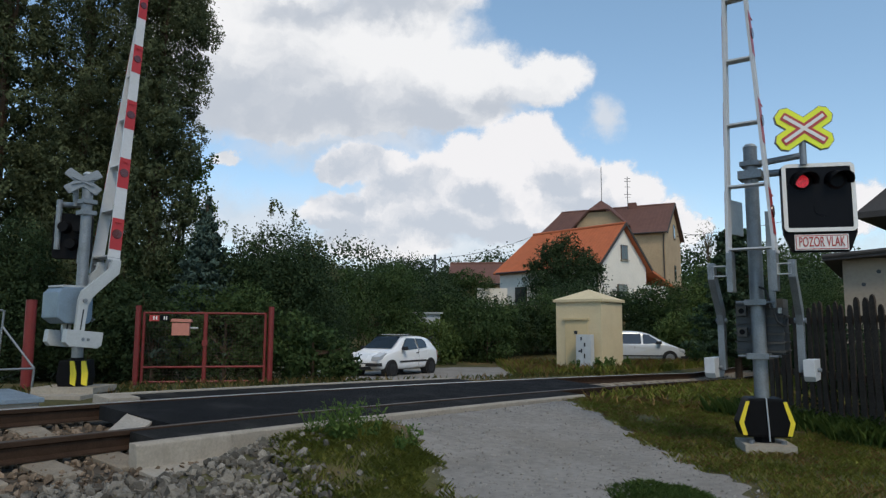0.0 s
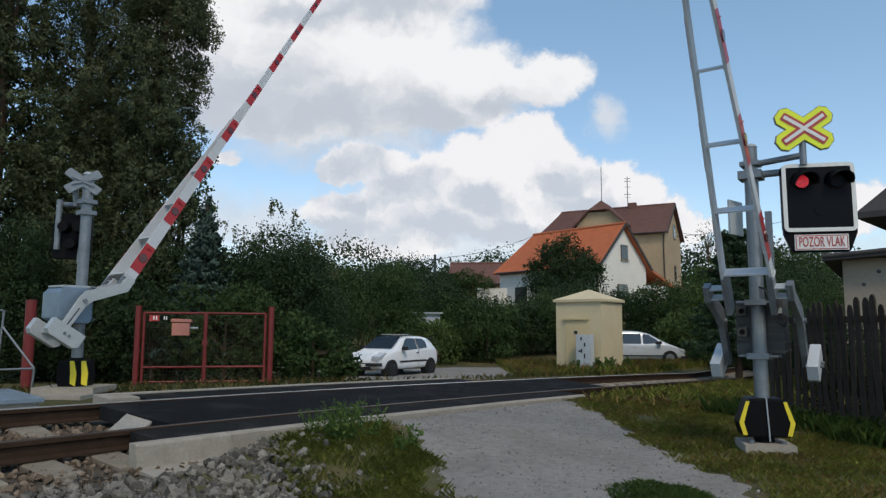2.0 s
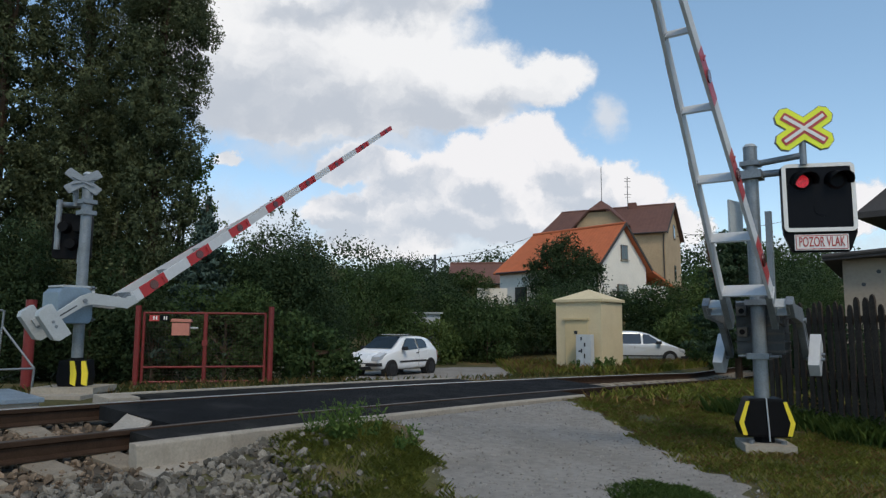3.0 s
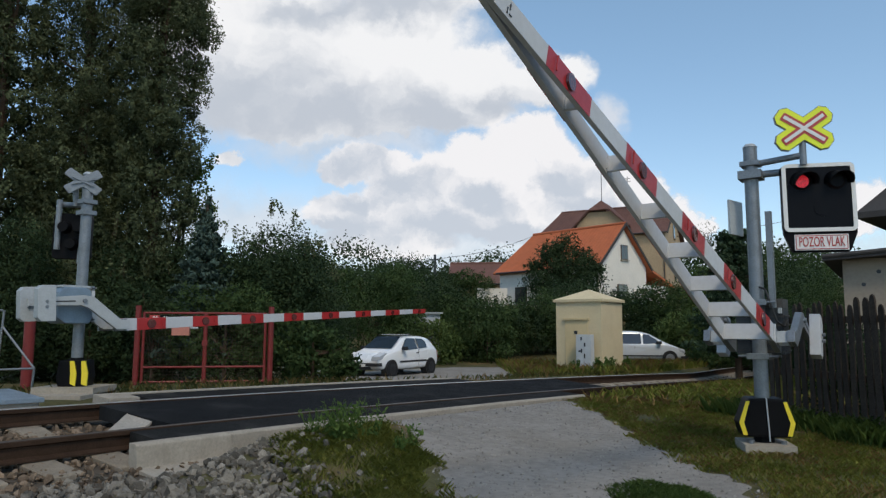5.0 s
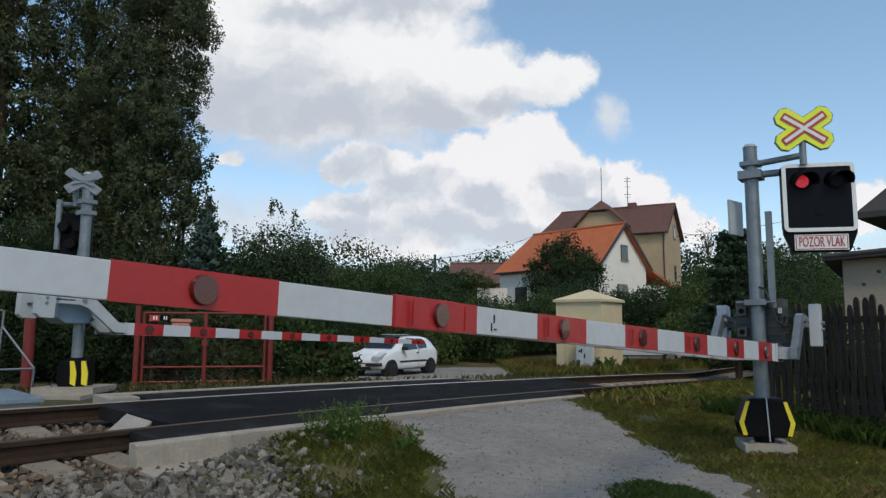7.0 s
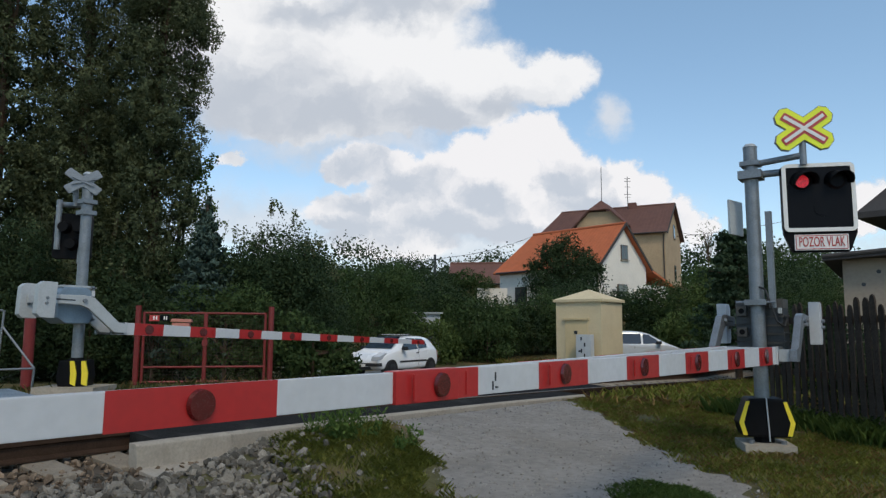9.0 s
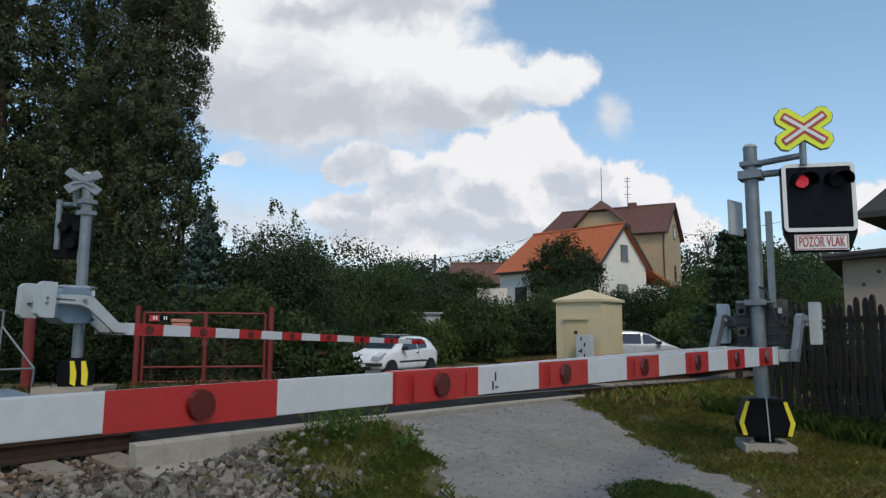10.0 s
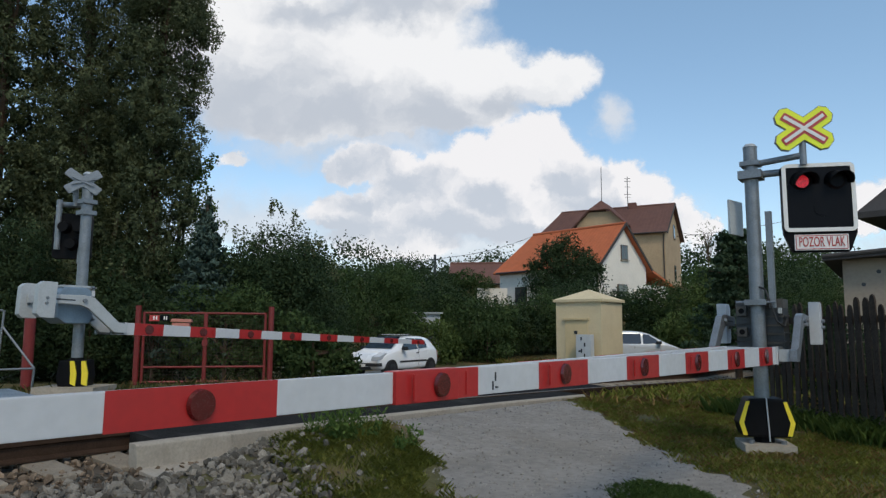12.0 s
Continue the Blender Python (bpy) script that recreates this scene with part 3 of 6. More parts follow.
def crossbuck(parent, m, front):
    """A saltire sign: yellow plate, red bars, white inlays; seen from behind it is bare metal."""
    def bars(half_l, half_w, y0, y1, cut):
        bms = bmesh.new()
        for sg in (1, -1):
            a = radians(35.2 * sg)
            pl = [(-half_l, -half_w + cut), (-half_l + cut, -half_w), (half_l - cut, -half_w), (half_l, -half_w + cut), (half_l, half_w - cut), (half_l - cut, half_w), (-half_l + cut, half_w), (-half_l, half_w - cut)]
            d = 0.0015 * (sg + 1)
            prism([(x * math.cos(a) - z * math.sin(a), x * math.sin(a) + z * math.cos(a)) for x, z in pl], y0 - d, y1, bms)
        return bms
    plate = part("crossbuck", bars(0.317, 0.100 if front else 0.078, -0.004, 0.008, 0.055 if front else 0.02), M["yellow"] if front else M["galv"], parent, "fluorescent yellow-green saltire sign" if front else "bare grey back of a saltire sign", m=m)
    part("sign_backing", bars(0.326, 0.109 if front else 0.085, 0.009, 0.03, 0.055 if front else 0.02), M["galv"], plate)
    if front:
        part("red_bar", bars(0.262, 0.046, -0.009, -0.0045, 0.012), M["sign_red"], plate)
        part("white_bar", bars(0.242, 0.018, -0.014, -0.0095, 0.006), M["sign_white"], plate)
    else:
        for a in (-20, 25):
            part("stiffener", box(-0.2, 0.2, -0.03, -0.005, -0.018, 0.018), M["galv"], plate, m=pose(0, 0, 0, 0, a, 0))
    return plate


def text_mesh(name, s, size, depth):
    cu = bpy.data.curves.new(name, "FONT")
    cu.body, cu.size, cu.extrude, cu.align_x, cu.align_y = s, size, depth, "CENTER", "CENTER"
    ob = bpy.data.objects.new(name, cu)
    scene.collection.objects.link(ob)
    me = bpy.data.meshes.new_from_object(ob.evaluated_get(bpy.context.evaluated_depsgraph_get()))
    bpy.data.objects.remove(ob)
    bpy.data.curves.remove(cu)
    return me


def rounded(w, h, r, n=6):
    pts = []
    for cx, cz, a0 in ((w - r, h - r, 0), (-w + r, h - r, 90), (-w + r, -h + r, 180), (w - r, -h + r, 270)):
        for i in range(n + 1):
            a = radians(a0 + 90 * i / n)
            pts.append((cx + r * math.cos(a), cz + r * math.sin(a)))
    return pts


def barrier_base(name, at, turn, label, mast_h):
    b = thing(name, Matrix.Translation(at) @ pose(0, 0, 0, 0, 0, turn), label, "barrier", "level crossing barriers")
    part("mast", cyl((0, 0, 0.1), (0, 0, mast_h), 0.076, 0.073, 24), M["galv"], b, "galvanised steel mast", smooth=False)
    part("mast_cap", cyl((0, 0, mast_h), (0, 0, mast_h + 0.035), 0.08, 0.05, 20), M["galv_light"], b)
    part("foot", cyl((0, 0, 0.0), (0, 0, 0.45), 0.11, 0.09, 16), M["black"], b)
    for z in (0.98, 1.56 if mast_h > 3.2 else 1.42):
        part("clamp", box(-0.13, 0.13, -0.11, 0.11, z - 0.03, z + 0.03), M["galv"], b, bevel=0.01)
        for sx in (-0.1, 0.1):
            part("bolt", cyl((sx, -0.2, z), (sx, 0.2, z), 0.014, seg=8), M["galv"], b)
    return b


near = barrier_base("level_crossing_barrier", NEAR_AT, NEAR_TURN, "red and white crossing barrier with warning signal on its mast", 3.30)
# lower black guard with yellow strips, facing the drive
guard = part("base_guard", prism([(-0.23, 0.14), (0.23, 0.14), (0.27, 0.28), (0.17, 0.54), (-0.17, 0.54), (-0.27, 0.28)], -0.17, 0.17), M["black"], near, "black plastic base guard", bevel=0.025, m=pose(0, 0, 0, 0, 0, -12 - NEAR_TURN))
for sx in (1, -1):
    part("yellow_strip", prism([(sx * 0.195, 0.16), (sx * 0.238, 0.16), (sx * 0.275, 0.29), (sx * 0.20, 0.51), (sx * 0.165, 0.51), (sx * 0.228, 0.29)], -0.180, -0.165), M["warn_yellow"], guard, "yellow warning strip")
part("guard_cable", cyl((0.02, -0.18, 0.1), (0.0, -0.18, 0.55), 0.008, seg=8), M["galv_light"], guard)
for sx in (-0.16, 0.16):
    part("bolt", cyl((sx, -0.16, 0.03), (sx, -0.16, 0.11), 0.03, seg=8), M["galv"], guard)
part("plinth", box(-0.25, 0.25, -0.30, 0.24, -0.14, 0.075), M["concrete"], near, "pale concrete plinth", bevel=0.012, m=pose(0, 0, 0, 0, 0, -12 - NEAR_TURN))
motor = part("drive_box", box(-0.42, -0.06, -0.24, 0.24, 1.00, 1.59), M["dark_metal"], near, "dark finned drive housing", bevel=0.02)
for k in range(5):
    part("cooling_fin", box(-0.06, -0.03, 0.06, 0.25, 1.02 + k * 0.095, 1.035 + k * 0.095), M["fin"], motor)
    part("cooling_fin", box(-0.4, -0.06, -0.26, 0.26, 1.03 + k * 0.095, 1.045 + k * 0.095), M["fin"], motor)
part("housing_lid", box(-0.40, -0.05, 0.05, 0.245, 1.50, 1.60), M["fin"], motor, bevel=0.01)
for z in (1.24, 1.47):
    gland = part("cable_gland", box(-0.06, 0.0, -0.22, -0.12, z - 0.05, z + 0.05), M["fin"], motor, "grey square cable gland", bevel=0.012)
    part("gland_hole", cyl((0.0, -0.17, z), (0.004, -0.17, z), 0.03, seg=14), M["black"], gland)
part("hook", box(-0.05, 0.0, 0.20, 0.235, 1.44, 1.50), M["galv_light"], motor, bevel=0.006)
part("cable", sweep([(0.02, -0.02, 1.75), (0.1, 0.1, 1.7), (0.1, 0.16, 1.5), (0.08, 0.2, 1.35), (0.0, 0.26, 1.3), (-0.1, 0.27, 1.38)], 0.012), M["wire"], near)
# folded signal and plate on the mast's back
finv0 = (Matrix.Translation((NEAR_AT.x, NEAR_AT.y, NEAR_AT.z)) @ pose(0, 0, 0, 0, 0, NEAR_TURN)).inverted()
part("rear_plate", box(-0.16, 0.16, -0.012, 0.012, 2.25, 2.64), M["galv_light"], near, "grey back of a small plate", bevel=0.004, m=finv0 @ pose(3.33, 7.78, 0.0, 0, 0, 42))
part("rear_post", box(-0.04, 0.04, -0.03, 0.03, 1.5, 2.55), M["galv"], near, bevel=0.006, m=pose(0.03, 0.16, 0))

# warning signal: turned to face the drive
sig_local = Matrix.Translation(NEAR_AT) @ pose(0, 0, 0, 0, 0, NEAR_TURN)
sig_m = sig_local.inverted() @ Matrix.Translation(SIGNAL_AT) @ pose(0, 0, 0, 0, 0, SIGNAL_TURN) @ Matrix.Scale(1.045, 4)
signal = part("signal_board", prism(rounded(0.345, 0.355, 0.055), 0.0, 0.09), M["black"], near, "black warning light board in a white frame", m=sig_m)
frame_o, frame_i = rounded(0.345, 0.355, 0.055), rounded(0.306, 0.316, 0.012)
bm = bmesh.new()
vo = [[bm.verts.new((x, y, z)) for x, z in frame_o] for y in (-0.012, 0.0)]
vi = [[bm.verts.new((x, y, z)) for x, z in frame_i] for y in (-0.012, 0.0)]
for i in range(len(frame_o)):
    j = (i + 1) % len(frame_o)
    bm.faces.new((vo[0][i], vo[0][j], vi[0][j], vi[0][i]))
    bm.faces.new((vo[0][j], vo[0][i], vo[1][i], vo[1][j]))
    bm.faces.new((vi[0][i], vi[0][j], vi[1][j], vi[1][i]))
bmesh.ops.recalc_face_normals(bm, faces=bm.faces)
part("white_frame", bm, M["sign_white"], signal, "white retroreflective frame")
part("face_panel", box(-0.306, 0.306, -0.004, 0.002, -0.316, 0.316), M["screen"], signal)
LAMPS = []
for lx in (-0.160, 0.165):
    part("lens", cyl((lx, -0.012, 0.165), (lx, -0.004, 0.165), 0.090, seg=28), M["lens"], signal, "dark red lens")
    # half-round visor
    bm = bmesh.new()
    ring = []
    for i in range(19):
        a = radians(-12 + 204 * i / 18)
        ring.append([bm.verts.new((lx + (0.106 + t) * math.cos(a) - 0.25 * y, y, 0.165 + (0.106 + t) * math.sin(a) + 0.22 * y)) for y, t in ((-0.004, 0), (-0.10 - 0.075 * math.sin(math.pi * i / 18), 0), (-0.10 - 0.075 * math.sin(math.pi * i / 18), 0.006), (-0.004, 0.006))])
    for a, b in zip(ring[:-1], ring[1:]):
        for i in range(4):
            j = (i + 1) % 4
            bm.faces.new((a[i], a[j], b[j], b[i]))
    bmesh.ops.recalc_face_normals(bm, faces=bm.faces)
    part("visor", bm, M["black"], signal, smooth=True)
    lamp = part("lamp_flap", cyl((0, -0.0035, 0), (0, 0.0, 0), 0.066, seg=24), M["lamp_red"] if lx < 0 else M["lamp_dim"], signal, "red lamp disc, glowing on one side and black on the other", m=pose(lx, -0.03, 0.165))
    part("flap_back", cyl((0, 0.0005, 0), (0, 0.006, 0), 0.068, seg=24), M["screen"], lamp)
    LAMPS.append((lamp, lx))
part("white_lens", cyl((0.03, -0.010, -0.11), (0.03, -0.004, -0.11), 0.085, seg=28), M["screen"], signal)
skirt = part("sign_skirt", prism([(-0.345, -0.30), (0.345, -0.30), (0.345, -0.37), (0.275, -0.55), (0.255, -0.565), (-0.255, -0.565), (-0.275, -0.55), (-0.345, -0.37)], 0.012, 0.07), M["black"], signal)
plate = part("sign_plate", box(-0.252, 0.252, -0.006, 0.011, -0.545, -0.385), M["sign_white"], signal, "white warning plate with red lettering")
part("red_border", sweep([(-0.240, -0.008, -0.533), (0.240, -0.008, -0.533), (0.240, -0.008, -0.397), (-0.240, -0.008, -0.397), (-0.240, -0.008, -0.533)], 0.004, 4), M["sign_red"], plate)
tm = text_mesh("lettering", "POZOR VLAK", 0.112, 0.003)
tm.materials.clear()
tm.materials.append(M["sign_red"])
tx = part("lettering", tm, None, plate, "red lettering reading POZOR VLAK", m=pose(0, -0.010, -0.465, 90, 0, 0) @ Matrix.Diagonal((0.635, 1.28, 1, 1)))
# brackets from the mast to the signal and the saltire above it
inv = sig_local.inverted()


def to_local(p):
    return inv @ Vector(p)


sx_, sy_, sz_ = SIGNAL_AT
part("bracket_arm", cyl(to_local((NEAR_AT.x, NEAR_AT.y, 3.02)), to_local((CROSS_AT[0], CROSS_AT[1] + 0.06, 3.06)), 0.035), M["galv"], near)
part("bracket_arm", cyl(to_local((NEAR_AT.x, NEAR_AT.y, 2.90)), to_local((sx_, sy_ + 0.10, 2.93)), 0.04), M["galv"], near)
part("mast_collar", box(-0.12, 0.12, -0.12, 0.12, 2.93, 3.02), M["galv"], near, bevel=0.012)
part("mast_collar", box(-0.10, 0.10, -0.10, 0.10, 3.08, 3.13), M["galv"], near, bevel=0.012)
part("sign_post", cyl(to_local((CROSS_AT[0], CROSS_AT[1] + 0.05, 2.95)), to_local((CROSS_AT[0], CROSS_AT[1] + 0.05, 3.35)), 0.036), M["galv"], near)
crossbuck(near, inv @ Matrix.Translation(CROSS_AT) @ pose(0, 0, 0, 0, 0, SIGNAL_TURN), True)
near_marks = [0.898 + 0.5 * i for i in range(16)]
NEAR_PIVOT = (-0.087, 0.325, 1.365)
near_boom = boom_parts(near, 1, NEAR_PIVOT, 0.72, near_marks, 8.4, "red and white boom of two beams joined by rungs")

far = barrier_base("level_crossing_barrier", FAR_AT, FAR_TURN, "red and white crossing barrier on a pale concrete plinth", 3.06)
fl = Matrix.Translation(FAR_AT) @ pose(0, 0, 0, 0, 0, FAR_TURN)
finv = fl.inverted()
part("plinth", box(-0.42, 0.42, -0.34, 0.34, -0.12, 0.06), M["concrete"], far, "pale concrete plinth", bevel=0.02, m=pose(0, 0, 0, 0, 0, -FAR_TURN))
part("plinth_step", box(-0.36, 0.42, -0.66, 0.3, -0.26, -0.02), M["concrete"], far, bevel=0.01, m=pose(0, 0, 0, 0, 0, -FAR_TURN))
g2 = part("base_guard", prism([(-0.17, 0.05), (0.17, 0.05), (0.2, 0.18), (0.17, 0.42), (-0.17, 0.42), (-0.2, 0.18)], -0.17, 0.17), M["black"], far, "black plastic base guard", bevel=0.025, m=pose(0, 0, 0, 0, 0, -FAR_TURN + 5))
for x in (0.02, 0.17):
    part("yellow_strip", prism([(x - 0.02, 0.10), (x + 0.05, 0.07), (x + 0.06, 0.24), (x + 0.02, 0.41), (x - 0.035, 0.41), (x - 0.02, 0.24)], -0.19, -0.16), M["warn_yellow"], g2, "yellow warning strip")
part("drive_box", prism([(-0.42, 1.0), (-0.30, 0.92), (0.02, 0.92), (0.06, 1.0), (0.06, 1.36), (-0.05, 1.42), (-0.34, 1.42), (-0.42, 1.34)], -0.22, 0.22), M["box_blue"], far, "blue-grey cast drive housing", bevel=0.02)
part("drive_lid", box(-0.36, 0.02, -0.2, 0.2, 1.42, 1.445), M["galv_light"], far, bevel=0.008)
part("drive_tab", box(-0.02, 0.02, -0.235, -0.22, 1.22, 1.30), M["white"], far, bevel=0.005)
part("drive_tab", box(0.03, 0.07, -0.235, -0.22, 1.30, 1.38), M["white"], far, bevel=0.005)
for z in (2.66, 2.50):
    part("mast_collar", box(-0.1, 0.1, -0.1, 0.1, z - 0.03, z + 0.03), M["galv"], far, bevel=0.01)
fx, fy = FAR_AT.x, FAR_AT.y
part("bracket_arm", cyl(finv @ Vector((fx, fy, 2.93)), finv @ Vector((fx - 0.40, fy + 0.10, 2.96)), 0.04), M["galv"], far)
part("hanger_post", cyl(finv @ Vector((fx - 0.42, fy + 0.05, 3.02)), finv @ Vector((fx - 0.42, fy + 0.05, 2.30)), 0.04), M["galv"], far)
sb = part("signal_board", prism(rounded(0.25, 0.33, 0.05), -0.06, 0.08), M["black"], far, "black back of a warning light board", bevel=0.01, m=finv @ pose(fx - 0.26, fy + 0.16, 2.50, 0, 0, 10))
part("lamp_housing", cyl((-0.08, -0.06, 0.12), (-0.08, -0.2, 0.12), 0.09, 0.07), M["black"], sb)
part("lamp_housing", cyl((0.12, -0.06, 0.12), (0.12, -0.2, 0.12), 0.09, 0.07), M["black"], sb)
part("lamp_housing", cyl((0.02, -0.06, -0.12), (0.02, -0.18, -0.12), 0.09, 0.07), M["black"], sb)
part("hinge_rod", cyl((0.14, -0.10, -0.05), (0.12, -0.10, -0.40), 0.02), M["galv"], sb)
crossbuck(far, finv @ pose(fx - 0.02, fy - 0.10, 3.26, 0, 0, 28) @ Matrix.Diagonal((0.8, 1, 0.75, 1)), False)
part("sign_post", cyl(finv @ Vector((fx - 0.16, fy, 2.92)), finv @ Vector((fx - 0.16, fy - 0.03, 3.2)), 0.036), M["galv"], far)
far_marks = [0.785 + 0.464 * i for i in range(16)]
FAR_PIVOT = (-0.144, -0.326, 1.231)
far_boom = boom_parts(far, -1, FAR_PIVOT, 0.65, far_marks, 7.745, "red and white boom of two beams joined by rungs", 0.6)


# ---- red gate, railing and letterbox ----
def gz(x, y):
    return ground_z(x, y)


def post_bm(p, h, r, seg=10):
    return cyl((p[0], p[1], p[2]), (p[0], p[1], p[2] + h), r, seg=seg)


GA, GB = Vector((-5.87, 13.4, 0.10)), Vector((-3.43, 13.9, 0.10))
gate = thing("garden_gate", Matrix.Translation(GA) @ pose(0, 0, 0, 0, 0, 11.6), "red tubular steel double gate with wire mesh leaves", "gate")
GW = (GB - GA).length
for x in (0.0, GW):
    part("post", cyl((x, 0, -0.1), (x, 0, 1.52), 0.055, seg=14), M["gate_red"], gate, bevel=0.006)
for x0, x1 in ((0.11, GW / 2 - 0.012), (GW / 2 + 0.012, GW - 0.11)):
    leaf = part("gate_leaf", sweep([(x0, 0, 0.06), (x1, 0, 0.06)], 0.022), M["gate_red"], gate)
    for z in (0.34, 1.38):
        part("rail", cyl((x0, 0, z), (x1, 0, z), 0.022), M["gate_red"], leaf)
    for x in (x0, x1):
        part("stile", cyl((x, 0, 0.04), (x, 0, 1.40), 0.028), M["gate_red"], leaf)
    bm = bmesh.new()
    n = 20
    for k in range(n + 1):
        x = x0 + (x1 - x0) * k / n
        box(x - 0.0009, x + 0.0009, -0.0009, 0.0009, 0.06, 1.38, bm)
    for k in range(22):
        z = 0.08 + k * 0.06
        box(x0, x1, -0.0009, 0.0009, z - 0.0009, z + 0.0009, bm)
    part("wire_mesh", bm, M["mesh_wire"], leaf)
part("latch", box(GW / 2 - 0.05, GW / 2 + 0.05, -0.05, 0.03, 0.75, 0.86), M["gate_red"], gate, bevel=0.01)
lb = thing("letterbox", Matrix.Translation(GA) @ pose(0, 0, 0, 0, 0, 11.6) @ pose(0.82, -0.06, 0.95), "faded red sheet metal letterbox hung on the gate", "letterbox")
part("box_body", box(-0.17, 0.15, -0.13, 0.03, 0.0, 0.24), M["mailbox"], lb, bevel=0.012)
part("lid", prism([(-0.20, 0.26), (0.19, 0.25), (0.17, 0.31), (-0.18, 0.32)], -0.15, 0.04), M["mailbox"], lb, bevel=0.012)
part("newspaper_tube", cyl((0.15, -0.04, 0.14), (0.30, -0.04, 0.14), 0.02), M["galv_light"], lb)
np_ = thing("number_plates", Matrix.Translation(GA) @ pose(0, 0, 0, 0, 0, 11.6) @ pose(0.28, -0.045, 1.22), "small red and dark enamel plates with worn pale bars", "plate")
part("red_plate", box(-0.07, 0.11, -0.008, 0.0, 0.0, 0.12), M["sign_red"], np_, bevel=0.003)
part("dark_plate", box(0.13, 0.29, -0.008, 0.0, 0.01, 0.12), M["screen"], np_, bevel=0.003)
for x in (0.0, 0.05, 0.19, 0.23):
    part("bar", box(x, x + 0.025, -0.011, -0.0085, 0.03, 0.10), M["sign_white"], np_)
rp = Vector((-6.88, 11.6, 0.1))
solid("red_post", post_bm((0, 0, -0.05), 1.6, 0.085, 16), M["gate_red"], Matrix.Translation(rp), "stout red steel tube post", "post", bevel=0.01)
rail_ = thing("handrail", Matrix.Translation((-6.35, 10.4, 0.22)), "thin grey tubular handrail at the track side", "railing")
for a, b in (((-0.28, 0, 0.0), (-0.22, 0, 1.22)), ((-0.24, 0, 1.22), (-1.2, -0.1, 1.22)), ((-0.245, 0, 0.78), (-1.2, -0.1, 0.78)), ((-0.27, 0, 0.34), (0.26, 0.05, 0.36)), ((-0.23, 0, 0.98), (0.26, 0.05, 0.36)), ((0.26, 0.05, 0.36), (0.24, 0.05, 0.0)), ((-0.27, 0, 0.34), (-1.2, -0.1, 0.34))):
    part("tube", cyl(a, b, 0.017, seg=8), M["galv"], rail_)
gr = thing("service_cover", Matrix(), "grey steel grating cover on a concrete trough beside the track", "cover")
for k in range(9):
    part("cover_plate", along("cover_plate", [(-1.98, 0.035), (-1.16, 0.035), (-1.16, -0.015), (-1.98, -0.015)], CROSS0 - 0.36 - 1.2 * (k + 1) + 0.012, CROSS0 - 0.36 - 1.2 * k, None), M["grate"], gr, bevel=0.006)
part("trough", along("trough", [(-1.96, -0.017), (-1.19, -0.017), (-1.19, -0.28), (-1.96, -0.28)], CROSS0 - 11.2, CROSS0 - 0.40, None), M["concrete"], gr)


# ---- cars ----
def car(name, m, paint, stations, label, wheels, wheel_r, hatch):
    """stations: x, sill, belt, roof, half-width, half-width at the roof; from the tail to the nose."""
    c = thing(name, m, label, "car")
    bm = bmesh.new()
    rings = []
    for x, sill, belt, roof, w, wr in stations:
        pts = [(w * 0.90, sill), (w * 0.985, sill + 0.10), (w, (sill + belt) / 2), (w * 0.985, belt - 0.03), (w * 0.95, belt), ((w * 0.95 + wr) / 2 if roof > belt + 0.05 else w * 0.85, (belt + roof) / 2), (wr, roof - 0.04 if roof > belt + 0.05 else roof), (wr * 0.8, roof)]
        full = [(y, z) for y, z in pts] + [(-y, z) for y, z in pts[::-1]]
        rings.append([bm.verts.new((x, y, z)) for y, z in full])
    n = len(rings[0])
    for a, b in zip(rings[:-1], rings[1:]):
        for i in range(n):
            j = (i + 1) % n
            bm.faces.new((a[i], a[j], b[j], b[i]))
    bm.faces.new(rings[0])
    bm.faces.new(rings[-1][::-1])
    bmesh.ops.recalc_face_normals(bm, faces=bm.faces)
    body = part("body", bm, paint, c, smooth=True)
    md = body.modifiers.new("round", "SUBSURF")
    md.levels = md.render_levels = 2
    hatch(c, body)
    for x, sy in [(x, s) for x in wheels for s in (1, -1)]:
        w = stations[len(stations) // 2][4]
        hub = sy * (w - 0.10)
        tyre = part("wheel", cyl((0, -0.10, 0), (0, 0.10, 0), wheel_r, seg=28), M["tyre"], c, bevel=0.03, m=pose(x, hub, wheel_r))
        part("rim", cyl((0, -0.108 * 1, 0), (0, 0.108, 0), wheel_r * 0.64, wheel_r * 0.64, 24), M["bumper"] if name == "hatchback" else M["rim"], tyre, bevel=0.02)
        for k in range(7):
            a = 2 * math.pi * k / 7
            part("spoke", box(-0.02, 0.02, -0.113, 0.113, 0.05, wheel_r * 0.6), M["bumper"] if name == "hatchback" else M["rim"], tyre, m=pose(0, 0, 0, 0, math.degrees(a), 0))
        arch = cyl((x, sy * (w - 0.25), wheel_r), (x, sy * (w + 0.004), wheel_r), wheel_r * 1.13, seg=28)
        part("wheel_arch", arch, M["bumper"], c)
        # the tyre stands a little proud of the arch's dark recess
        tyre.matrix_basis = pose(x, sy * (w - 0.075), wheel_r)
    return c


